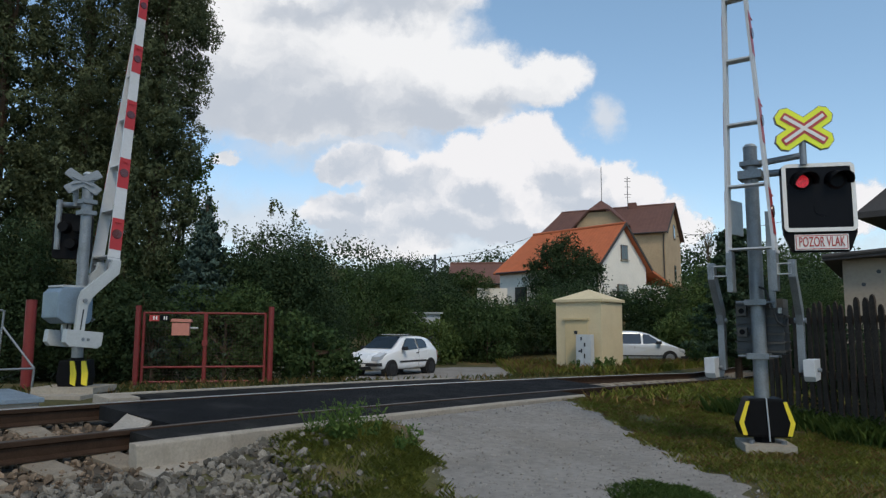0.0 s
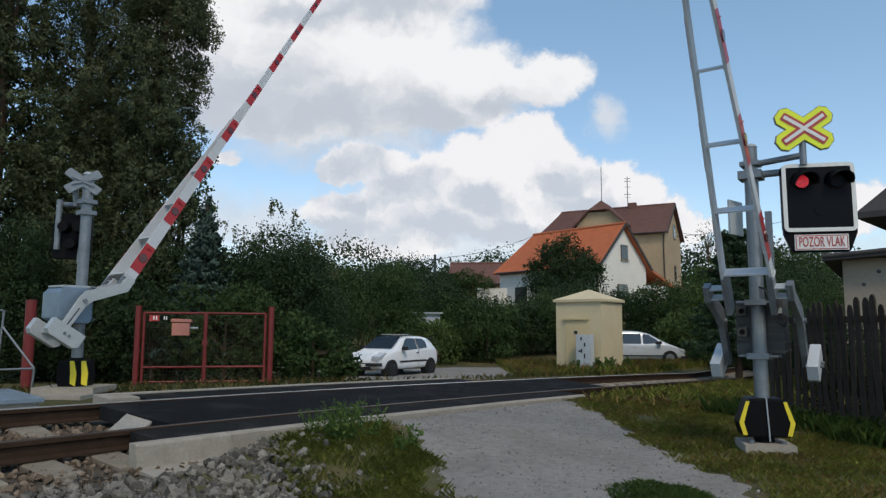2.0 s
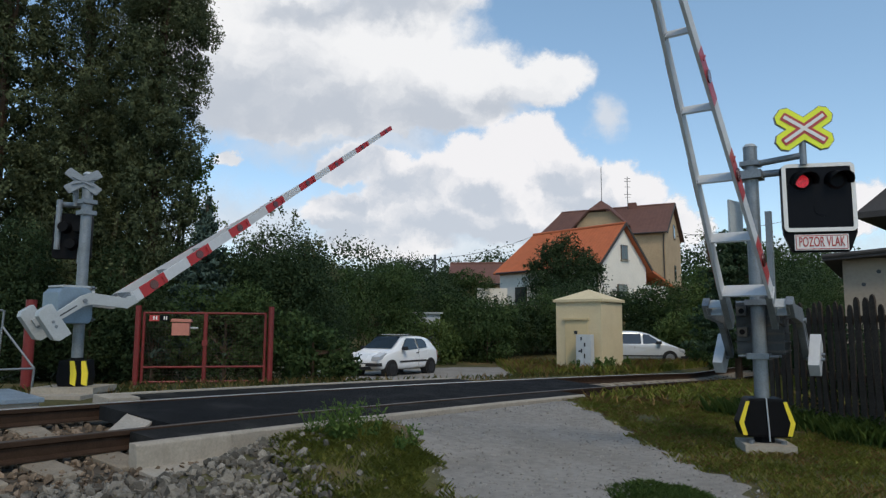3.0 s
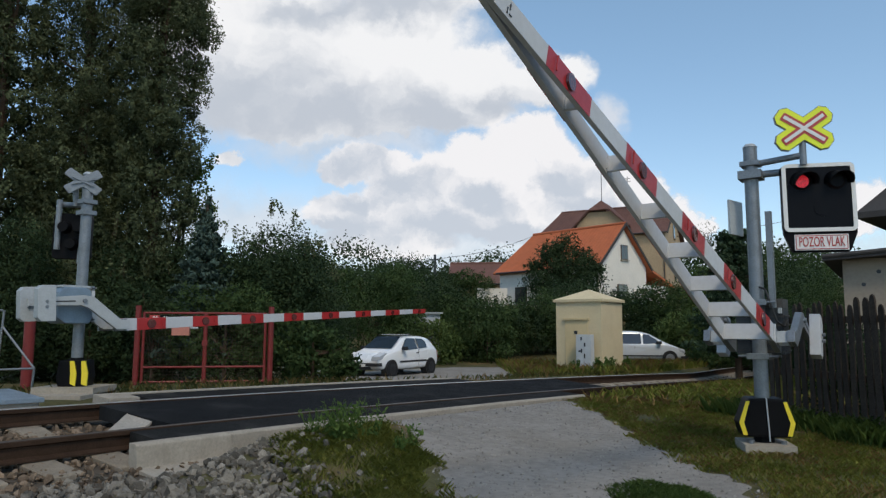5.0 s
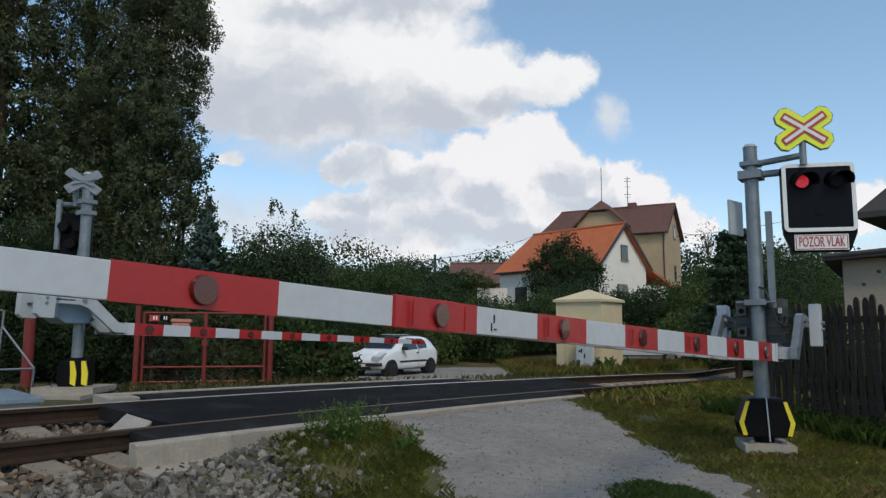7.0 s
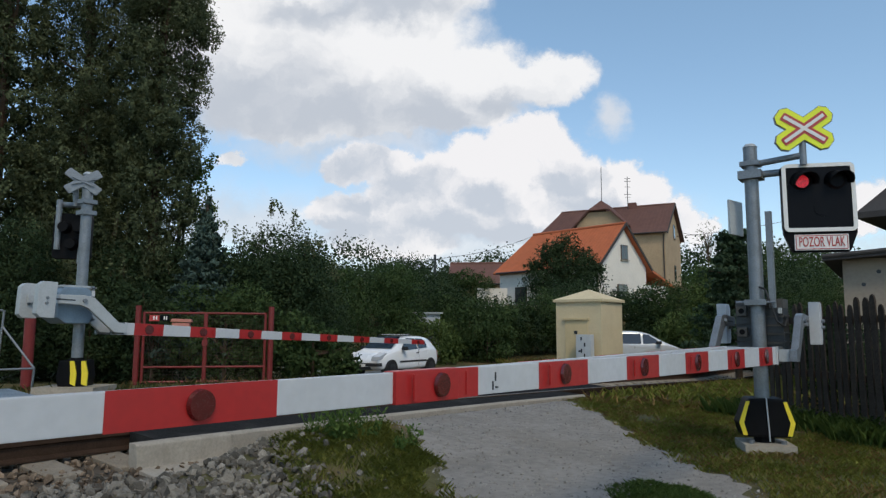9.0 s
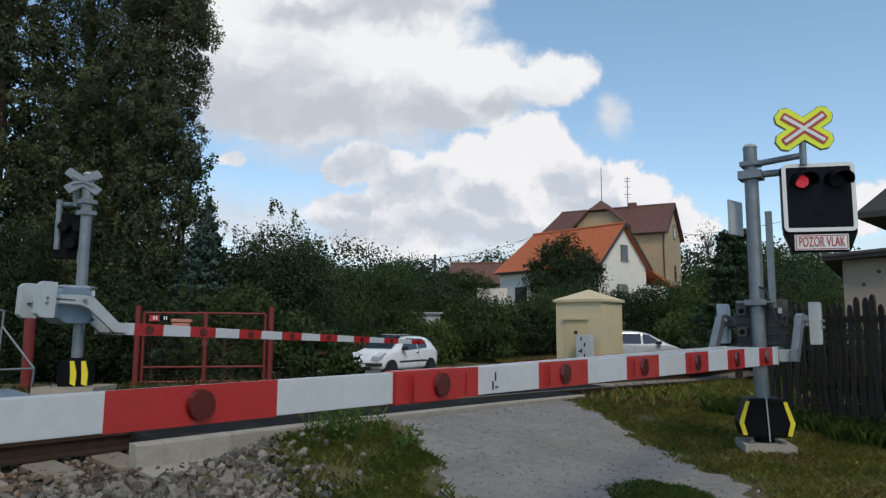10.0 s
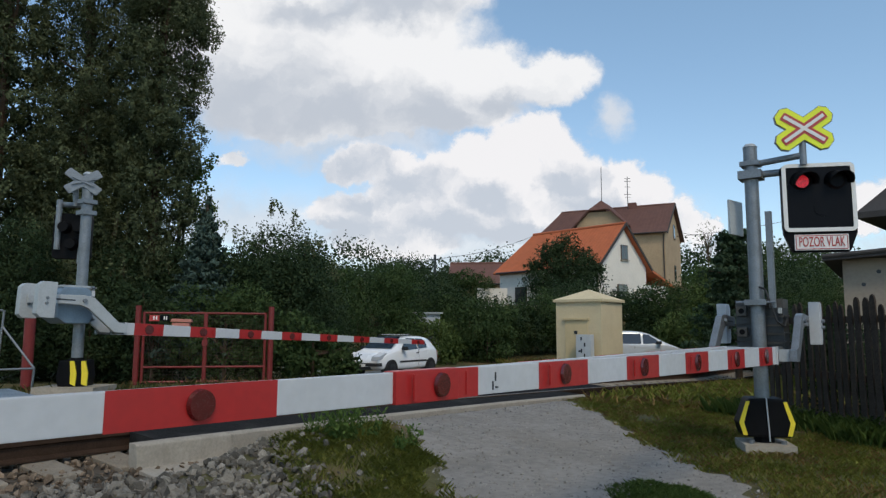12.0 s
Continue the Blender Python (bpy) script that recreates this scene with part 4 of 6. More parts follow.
def pane(name, poly, y, th, mat, parent, label="", lean=0.0):
    """A pane in the plane of a car's side; poly of (x, z); y outward; leaning in with height."""
    bm = bmesh.new()
    zb = min(z for _, z in poly)
    s = 1 if y > 0 else -1
    a = [bm.verts.new((x, y - s * lean * (z - zb), z)) for x, z in poly]
    b = [bm.verts.new((x, y - s * lean * (z - zb) - s * th, z)) for x, z in poly]
    bm.faces.new(a)
    bm.faces.new(b[::-1])
    for i in range(len(poly)):
        j = (i + 1) % len(poly)
        bm.faces.new((a[i], b[i], b[j], a[j]))
    bmesh.ops.recalc_face_normals(bm, faces=bm.faces)
    return part(name, bm, mat, parent, label)


def hatch_parts(c, body):
    for s in (1, -1):
        pane("side_window", [(0.62, 0.95), (0.10, 0.94), (-0.38, 0.96), (-0.34, 1.33), (0.16, 1.345)], s * 0.815, 0.03, M["car_glass"], body, lean=0.36)
        pane("side_window", [(-0.46, 0.97), (-1.02, 1.00), (-0.98, 1.20), (-0.80, 1.315), (-0.42, 1.33)], s * 0.812, 0.03, M["car_glass"], body, lean=0.36)
        part("side_strip", box(-0.95, 0.75, s * 0.826 - 0.012, s * 0.826 + 0.012, 0.50, 0.56), M["bumper"], body, bevel=0.006)
        part("door_mirror", box(0.50, 0.68, s * 0.93 - 0.07, s * 0.93 + 0.07, 0.92, 1.05), M["bumper"], body, bevel=0.03)
        part("door_handle", box(-0.42, -0.28, s * 0.828 - 0.012, s * 0.828 + 0.012, 0.80, 0.835), M["bumper"], body, bevel=0.004)
        part("door_seam", box(-0.44, -0.432, s * 0.824 - 0.006, s * 0.824 + 0.006, 0.36, 0.95), M["bumper"], body)
        part("headlight", prism([(1.40, 0.70), (1.90, 0.585), (1.86, 0.73), (1.42, 0.865)], s * 0.58 - 0.16, s * 0.58 + 0.16), M["headlamp"], c, "clear swept-back headlight", bevel=0.03)
        part("tail_lamp", box(-1.80, -1.66, s * 0.66 - 0.1, s * 0.66 + 0.1, 0.62, 0.86), M["tail"], c, bevel=0.02)
        part("roof_bar", box(-0.5, 0.3, s * 0.52 - 0.015, s * 0.52 + 0.015, 1.44, 1.465), M["bumper"], c)
    bm = bmesh.new()
    v = [bm.verts.new(p) for p in ((0.98, 0.62, 0.96), (0.98, -0.62, 0.96), (0.30, -0.52, 1.375), (0.30, 0.52, 1.375))]
    bm.faces.new(v)
    bmesh.ops.solidify(bm, geom=bm.faces[:], thickness=0.02)
    bmesh.ops.translate(bm, verts=bm.verts[:], vec=(0.02, 0, 0.03))
    part("windscreen", bm, M["car_glass"], body)
    part("bumper", box(1.50, 1.99, -0.74, 0.74, 0.40, 0.51), M["bumper"], c, "black front bumper strip", bevel=0.05)
    part("grille", box(1.80, 1.965, -0.42, 0.42, 0.28, 0.38), M["bumper"], c, "dark lower air intake", bevel=0.03)
    part("roof_rack_load", box(-0.30, 0.15, -0.46, 0.46, 1.466, 1.482), M["sign_white"], c, "pale flat board on the roof bars", bevel=0.01)
    part("number_plate", box(1.985, 2.0, -0.26, 0.26, 0.38, 0.48), M["sign_white"], c)


def van_parts(c, body):
    for s in (1, -1):
        pane("side_window", [(1.10, 1.02), (0.22, 0.99), (0.22, 1.46), (0.50, 1.42)], s * 0.872, 0.03, M["car_glass"], body, lean=0.26)
        pane("side_window", [(0.12, 0.99), (-0.85, 1.0), (-0.85, 1.48), (0.12, 1.47)], s * 0.872, 0.03, M["car_glass"], body, lean=0.26)
        pane("side_window", [(-0.95, 1.0), (-1.85, 1.02), (-1.70, 1.42), (-0.95, 1.48)], s * 0.868, 0.03, M["car_glass"], body, lean=0.26)
        part("side_strip", box(-1.4, 1.1, s * 0.888 - 0.012, s * 0.888 + 0.012, 0.40, 0.46), M["bumper"], body, bevel=0.005)
        part("door_mirror", box(0.86, 1.05, s * 0.98 - 0.08, s * 0.98 + 0.08, 0.98, 1.12), M["bumper"], body, bevel=0.03)
        part("headlight", prism([(1.78, 0.66), (2.20, 0.60), (2.16, 0.74), (1.76, 0.82)], s * 0.66 - 0.14, s * 0.66 + 0.14), M["headlamp"], c, bevel=0.03)
    part("bumper", box(2.0, 2.32, -0.8, 0.8, 0.28, 0.42), M["bumper"], c, bevel=0.05)


HATCH = [(-1.84, 0.36, 0.78, 0.82, 0.70, 0.62), (-1.80, 0.27, 0.90, 1.02, 0.78, 0.60), (-1.50, 0.23, 0.96, 1.34, 0.815, 0.57), (-1.1, 0.22, 0.96, 1.42, 0.83, 0.58), (-0.4, 0.22, 0.94, 1.445, 0.835, 0.59), (0.25, 0.22, 0.92, 1.41, 0.835, 0.57), (0.62, 0.22, 0.93, 1.18, 0.83, 0.62), (1.02, 0.22, 0.90, 0.935, 0.82, 0.68), (1.5, 0.24, 0.80, 0.84, 0.79, 0.62), (1.82, 0.27, 0.64, 0.68, 0.72, 0.55), (1.93, 0.34, 0.52, 0.55, 0.60, 0.45)]
VAN = [(-2.30, 0.36, 0.85, 0.90, 0.78, 0.68), (-2.24, 0.28, 1.0, 1.30, 0.84, 0.66), (-1.95, 0.24, 1.0, 1.54, 0.88, 0.68), (-1.2, 0.22, 1.0, 1.62, 0.89, 0.70), (-0.2, 0.22, 0.98, 1.63, 0.895, 0.70), (0.45, 0.22, 0.98, 1.55, 0.895, 0.69), (0.85, 0.22, 1.0, 1.33, 0.89, 0.72), (1.35, 0.22, 0.97, 1.04, 0.88, 0.74), (1.8, 0.24, 0.84, 0.90, 0.84, 0.68), (2.15, 0.27, 0.68, 0.73, 0.76, 0.58), (2.30, 0.34, 0.55, 0.58, 0.62, 0.48)]
car("hatchback", Matrix.Translation((-1.80, 25.7, gz(-1.80, 25.7) - 0.02)) @ pose(0, 0, 0, 0, 0, 238), M["car_white"], HATCH, "white three-door hatchback parked on the gravel yard", (1.22, -1.22), 0.29, hatch_parts)
car("minivan", Matrix.Translation((9.45, 34.3, gz(9.45, 34.3) + 0.0)) @ pose(0, 0, 0, 0, 0, -4), M["car_silver"], VAN, "silver minivan parked behind the cabin", (1.45, -1.4), 0.32, van_parts)

# ---- switch cabin ----
CZ = -0.42
cab = thing("switch_cabin", Matrix.Translation((5.93, 26.0, CZ)) @ pose(0, 0, 0, 0, 0, CAB_TURN), "small cream rendered switch cabin with a pyramid roof", "cabin")
CW, CD, CH = 1.9, 1.9, 2.68
part("wall", box(-CW, 0, 0, CD, 0, CH), M["cabin"], cab, bevel=0.02)
part("plinth", box(-CW - 0.015, 0.015, -0.015, CD + 0.015, -0.3, 0.10), M["concrete"], cab)
roof = part("roof", box(-CW - 0.09, 0.09, -0.09, CD + 0.09, CH, CH + 0.10), M["cabin"], cab, bevel=0.015)
bm = bmesh.new()
cs = [bm.verts.new(p) for p in ((-CW - 0.07, -0.07, CH + 0.10), (0.07, -0.07, CH + 0.10), (0.07, CD + 0.07, CH + 0.10), (-CW - 0.07, CD + 0.07, CH + 0.10))]
ap = bm.verts.new((-CW / 2, CD / 2, CH + 0.52))
bm.faces.new(cs[::-1])
for i in range(4):
    bm.faces.new((cs[i], cs[(i + 1) % 4], ap))
part("pyramid", bm, M["cabin"], roof)
door = part("door", box(-1.50, -0.55, -0.03, 0.02, 0.10, 1.98), M["cabin_trim"], cab, "cream sheet metal door", bevel=0.01)
part("door_canopy", box(-1.56, -0.49, -0.10, 0.0, 1.99, 2.06), M["cabin_trim"], cab, bevel=0.01)
part("door_frame", box(-1.545, -1.515, -0.02, 0.02, 0.1, 1.99), M["cabin"], cab)
part("warning_label", box(-1.12, -0.98, -0.036, -0.031, 1.45, 1.58), M["dark_metal"], door)
part("door_handle", box(-0.66, -0.60, -0.07, -0.03, 1.05, 1.15), M["dark_metal"], door, bevel=0.008)
mt = thing("meter_cabinet", Matrix.Translation((5.22, 25.9, CZ + 0.02)) @ pose(0, 0, 0, 0, 0, CAB_TURN), "pale grey plastic meter cabinet with small black fittings", "cabinet")
part("cabinet_body", box(-0.30, 0.30, 0, 0.28, 0, 1.42), M["meter"], mt, bevel=0.015)
for x0, x1, z0, z1 in ((-0.28, -0.01, 0.72, 1.39), (0.01, 0.28, 0.72, 1.39), (-0.28, -0.01, 0.05, 0.69), (0.01, 0.28, 0.05, 0.69)):
    part("door", box(x0, x1, -0.012, 0.0, z0, z1), M["meter"], mt, bevel=0.006)
for x, z, w, h in ((-0.10, 1.2, 0.05, 0.13), (0.04, 0.98, 0.05, 0.14), (-0.19, 0.78, 0.08, 0.05), (-0.09, 0.74, 0.04, 0.15), (0.03, 0.55, 0.04, 0.16)):
    part("fitting", box(x, x + w, -0.03, -0.012, z, z + h), M["black"], mt)


# ---- houses ----
def win(parent, m, w, h):
    f = part("window", box(-w / 2, w / 2, -0.05, 0.08, 0, h), M["bark"], parent, "brown wooden window", m=m)
    for x0, x1 in ((-w / 2 + 0.06, -0.025), (0.025, w / 2 - 0.06)):
        part("pane", box(x0, x1, -0.06, -0.051, 0.06, h - 0.06), M["glass"], f)
    part("sill", box(-w / 2 - 0.06, w / 2 + 0.06, -0.14, 0.0, -0.07, 0.0), M["concrete"], f)
    return f


def roof_slope(parent, a, b, c, d, mat, rows, cols, name="roof_slope", lift=0.022):
    """A slab on the quad a b (eave) c d (ridge), with courses of tiles on it as one joined relief."""
    a, b, c, d = map(Vector, (a, b, c, d))
    nrm = (b - a).cross(d - a).normalized()
    bm = bmesh.new()
    lo, hi = [bm.verts.new(p - nrm * 0.12) for p in (a, b, c, d)], [bm.verts.new(p) for p in (a, b, c, d)]
    bm.faces.new(hi)
    bm.faces.new(lo[::-1])
    for i in range(4):
        bm.faces.new((lo[i], lo[(i + 1) % 4], hi[(i + 1) % 4], hi[i]))
    for r in range(rows):
        t0, t1 = r / rows, (r + 1.06) / rows
        t1 = min(t1, 1)
        p0, p1, q0, q1 = a.lerp(d, t0), b.lerp(c, t0), a.lerp(d, t1), b.lerp(c, t1)
        for k in range(cols):
            u0, u1 = k / cols, (k + 0.93) / cols
            um = (u0 + u1) / 2
            pts = [(p0.lerp(p1, u0), lift), (p0.lerp(p1, um), lift + 0.016), (p0.lerp(p1, u1), lift), (q0.lerp(q1, u1), 0.01), (q0.lerp(q1, um), 0.024), (q0.lerp(q1, u0), 0.01)]
            v = [bm.verts.new(p + nrm * z) for p, z in pts]
            bm.faces.new((v[0], v[1], v[4], v[5]))
            bm.faces.new((v[1], v[2], v[3], v[4]))
    return part(name, bm, mat, parent)


def gable_house(name, m, half_l, half_w, z0, eave, ridge, wall, tile, label, hip=0.0, over=0.4, rows=16, cols=28):
    """Along local x the ridge; +x end is the gable."""
    h = thing(name, m, label, "house")
    bm = prism([(-half_w, z0), (half_w, z0), (half_w, eave), (0, ridge - 0.25), (-half_w, eave)], -half_l, half_l - hip * 1.3)
    if hip:
        box(-half_w + 0.003, half_w - 0.003, half_l - hip * 1.3, half_l, z0, eave - 0.05, bm)
    bmesh.ops.rotate(bm, verts=bm.verts[:], cent=(0, 0, 0), matrix=Matrix.Rotation(radians(90), 3, "Z"))
    part("wall", bm, wall, h)
    s = (ridge - eave) / half_w
    zo = eave - over * s
    w = half_w + over
    g = half_l + over * 0.8
    back = -half_l + hip - over * (0 if hip else 0.8)
    roof_slope(h, (-g if not hip else -half_l - over, -w, zo), (g, -w, zo), (g, 0, ridge), (back, 0, ridge), tile, rows, cols)
    roof_slope(h, (g, w, zo), (-g if not hip else -half_l - over, w, zo), (back, 0, ridge), (g, 0, ridge), tile, rows, cols)
    if hip:
        roof_slope(h, (-half_l - over, w, zo), (-half_l - over, -w, zo), (back, -0.01, ridge), (back, 0.01, ridge), tile, rows, 14, "hip_slope")
    part("ridge_tiles", cyl((back, 0, ridge + 0.03), (g, 0, ridge + 0.03), 0.12, seg=8), tile, h)
    for sg in (1, -1):
        part("barge_board", prism([(0, ridge - 0.14), (0, ridge + 0.10), (w + 0.02, zo + 0.06), (w + 0.02, zo - 0.18)], -0.04, 0.04), M["roof_dark"], h, m=pose(g + 0.03, 0, 0, 0, 0, 90 * sg if sg > 0 else -90))
    part("gutter", cyl((-half_l, -w - 0.06, zo - 0.02), (g, -w - 0.06, zo - 0.02), 0.07, seg=8), M["roof_dark"], h)
    part("downpipe", cyl((half_l - 0.15, -half_w - 0.06, zo - 0.1), (half_l - 0.15, -half_w - 0.06, z0), 0.05, seg=8), M["roof_dark"], h)
    return h


A1, B1 = Vector((13.35, 50.0, 0)), Vector((6.6, 57.53, 0))
mid, ang = (A1 + B1) / 2, math.degrees(math.atan2(A1.y - B1.y, A1.x - B1.x))
h1 = gable_house("house", Matrix.Translation(mid) @ pose(0, 0, 0, 0, 0, ang), 4.75, 3.0, 1.0, 6.05, 8.95, M["house_white"], M["tile_orange"], "white rendered house with an orange tiled half-hipped roof", hip=1.0, rows=14, cols=30)
win(h1, pose(4.75, 0.15, 6.3, 0, 0, 90), 0.85, 1.1)
win(h1, pose(4.75, -0.2, 3.2, 0, 0, 90), 1.2, 1.3)
win(h1, pose(-2.5, -3.0, 3.2), 1.2, 1.3)
# lean-to roof at the gable's far side
roof_slope(h1, (5.15, 3.3, 5.7), (5.15, 6.4, 4.6), (1.5, 6.4, 4.6), (1.5, 3.3, 5.7), M["tile_orange"], 8, 10, "lean_to_roof")
part("lean_to_wall", box(1.7, 4.75, 3.0, 6.0, 1.0, 4.6), M["house_white"], h1)
A2, B2 = Vector((23.6, 70.0, 0)), Vector((12.0, 76.4, 0))
mid, ang = (A2 + B2) / 2, math.degrees(math.atan2(A2.y - B2.y, A2.x - B2.x))
h2 = gable_house("house", Matrix.Translation(mid) @ pose(0, 0, 0, 0, 0, ang), 6.5, 4.0, 2.0, 11.0, 14.1, M["house_ochre"], M["tile_brown"], "two-storey ochre house with a brown tiled roof and a front gable", rows=14, cols=34, hip=1.2)
bm = prism([(-2.4, 10.0), (2.4, 10.0), (2.4, 11.95), (1.15, 13.15), (-1.15, 13.15), (-2.4, 11.95)], -4.3, -0.3)
part("front_gable", bm, M["house_ochre"], h2, m=pose(0.2, 0, 0))
for sg in (1, -1):
    roof_slope(h2, *[(0.2 + sg * x, y, z) for x, y, z in ((2.9, -4.7, 11.6), (2.9, -0.5, 11.6), (1.14, -0.5, 13.3), (1.14, -4.7, 13.3))][::sg], M["tile_brown"], 5, 8, "gable_slope")
    roof_slope(h2, *[(0.2 + sg * x, y, z) for x, y, z in ((1.14, -4.7, 13.3), (1.14, -0.5, 13.3), (0.0, -0.5, 14.4), (0.0, -3.7, 14.4))][::sg], M["tile_brown"], 3, 8, "gable_slope")
roof_slope(h2, (-0.94, -4.7, 13.3), (1.34, -4.7, 13.3), (0.21, -3.7, 14.4), (0.19, -3.7, 14.4), M["tile_brown"], 3, 6, "gable_hip")
win(h2, pose(6.5, 0.6, 10.6, 0, 0, 90), 0.9, 1.4)
win(h2, pose(6.5, 0.6, 6.3, 0, 0, 90), 0.9, 1.5)
win(h2, pose(4.2, -4.0, 6.5), 1.2, 1.4)
ch = part("chimney", box(2.1, 2.9, -0.3, 0.3, 13.6, 14.55), M["tile_brown"], h2, bevel=0.03)
aer = thing("roof_aerial", Matrix.Translation((19.4, 71.6, 13.9)), "thin television aerial mast with cross elements", "aerial")
part("pole", cyl((0, 0, -0.1), (0, 0, 3.4), 0.04, seg=6), M["dark_metal"], aer)
for z, w in ((3.2, 0.3), (2.9, 0.35), (2.3, 0.3), (1.5, 0.35), (1.2, 0.3)):
    part("element", box(-w, w, -0.02, 0.02, z - 0.02, z + 0.02), M["dark_metal"], aer)
solid("lightning_rod", cyl((0, 0, 0), (0, 0, 4.6), 0.035, seg=6), M["dark_metal"], Matrix.Translation((16.9, 72.6, 14.0)), "thin rod above the house roof", "rod")
h3 = gable_house("house", Matrix.Translation((4.6, 66, 0)) @ pose(0, 0, 0, 0, 0, -6), 3.6, 3.0, 1.5, 5.6, 7.5, M["house_ochre"], M["tile_brown"], "low house with a dull brown roof among the trees", rows=8, cols=16)
sh = thing("garden_shed", Matrix.Translation((-1.15, 34.2, gz(-1.15, 34.2) + 0.25)) @ pose(0, 0, 0, 0, 0, 15), "small shed with pale sheeting among the bushes", "shed")
part("wall", box(-0.9, 0.9, -0.6, 0.6, -0.3, 2.18), M["pale_sheet"], sh, bevel=0.02)
part("roof", box(-1.0, 1.0, -0.75, 0.75, 2.18, 2.25), M["galv_light"], sh, bevel=0.01)
# a plain white slab added in the place of hung laundry
solid("garden_wall", box(-1.1, 1.1, -0.1, 0.1, 0, 2.3), M["house_white"], Matrix.Translation((3.6, 50.5, 1.9)), "plain white slab standing for hung laundry", "wall", bevel=0.02)
up = thing("utility_pole", Matrix.Translation((-0.7, 60, 3.2)), "grey wooden utility pole above the bushes", "pole")
part("shaft", cyl((0, 0, 0), (0, 0, 4.5), 0.14, 0.11, seg=10), M["dark_metal"], up)
part("crossbar", box(-0.5, 0.5, -0.05, 0.05, 4.0, 4.1), M["dark_metal"], up)
for k, (a, b) in enumerate((((-0.7, 60, 7.3), (11.0, 74, 11.8)), ((24.5, 72, 11.5), (36, 60, 8.5)), ((24.5, 72, 11.0), (40, 66, 13.5)))):
    a, b = Vector(a), Vector(b)
    pts = [a.lerp(b, t / 10) - Vector((0, 0, 0.5 * math.sin(math.pi * t / 10))) for t in range(11)]
    solid("overhead_cable", sweep(pts, 0.022, 5), M["wire"], Matrix(), "thin black overhead cable", "cable", "overhead cables")

# ---- garage and neighbouring roof ----
gar = thing("garage", Matrix.Translation((8.12, 14.0, 0)) @ pose(0, 0, 0, 0, 0, -33), "beige rendered garage with a shallow corrugated roof", "garage")
part("wall", box(0, 5, 0, 5, -0.3, 2.62), M["garage"], gar)
rf = part("roof", prism([(-0.32, 2.58), (-0.32, 2.66), (5.3, 3.02), (5.3, 2.9)], -0.35, 5.3), M["roof_dark"], gar, "dark corrugated roof edge")
for k in range(14):
    part("corrugation", cyl((-0.33, -0.34 + k * 0.2, 2.665), (5.3, -0.34 + k * 0.2, 3.02), 0.05, seg=8), M["roof_dark"], rf)
for x, z in ((0.35, 2.1), (0.62, 2.35), (0.5, 1.5), (0.14, 1.5)):
    part("vent_hole", cyl((x, -0.01, z), (x, 0.05, z), 0.04, seg=12), M["dark_metal"], gar)
nb = thing("neighbour_house", Matrix.Translation((12.1, 20.0, 0.13)) @ pose(0, 0, 0, 0, 0, -45), "house with a dark overhanging hipped roof", "house")
part("wall", box(0.8, 8, 0.8, 8, -0.6, 4.2), M["house_ochre"], nb)
bm = bmesh.new()
cs = [bm.verts.new(p) for p in ((0, 0, 4.5), (9, 0, 4.5), (9, 9, 4.5), (0, 9, 4.5))]
ls = [bm.verts.new(v.co - Vector((0, 0, 0.18))) for v in cs]
ra, rb = bm.verts.new((4.4, 4.4, 9.4)), bm.verts.new((4.6, 4.6, 9.4))
for f in ((cs[0], cs[1], rb, ra), (cs[1], cs[2], rb), (cs[2], cs[3], ra, rb), (cs[3], cs[0], ra), (ls[3], ls[2], ls[1], ls[0])):
    bm.faces.new(f)
for i in range(4):
    bm.faces.new((cs[i], ls[i], ls[(i + 1) % 4], cs[(i + 1) % 4]))
bmesh.ops.recalc_face_normals(bm, faces=bm.faces)
part("roof", bm, M["roof_dark"], nb, "dark weathered overhanging roof")

# ---- picket fence ----
F0, F1 = Vector((5.14, 11.0, 0)), Vector((5.62, 6.6, 0))
fl_ = (F1 - F0).length
fang = math.degrees(math.atan2(F1.y - F0.y, F1.x - F0.x))
fence = thing("picket_fence", Matrix.Translation(F0) @ pose(0, 0, 0, 0, 0, fang), "old dark wooden picket fence on a low concrete base", "fence")
part("base_wall", box(-0.1, fl_, -0.06, 0.1, -0.3, 0.04), M["base_concrete"], fence, "dark concrete base", bevel=0.01)
for z in (0.52, 1.28):
    part("rail", box(-0.05, fl_, 0.02, 0.07, z, z + 0.09), M["old_wood"], fence)
rng = random.Random(4)
pk = [mesh_of("picket", prism([(-w, 0.0), (w, 0.0), (w * 0.96, hh - 0.07), (w * 0.6, hh - 0.02), (0.0, hh), (-w * 0.65, hh - 0.025), (-w * 0.97, hh - 0.08)], -0.011, 0.011), M["old_wood"]) for hh, w in ((1.50, 0.048), (1.54, 0.051), (1.46, 0.046), (1.57, 0.05), (1.52, 0.043))]
x = 0.05
while x < fl_:
    part("picket", rng.choice(pk), None, fence, m=pose(x, -0.002, 0.06 + rng.uniform(-0.015, 0.015), 0, rng.uniform(-1.6, 1.6), 0))
    x += 0.150 + rng.uniform(-0.025, 0.03)


# ---- plants ----
RNG = np.random.default_rng(7)
DENSE, FINE = 2.0, 0.66               # leaves in a crown, and their size


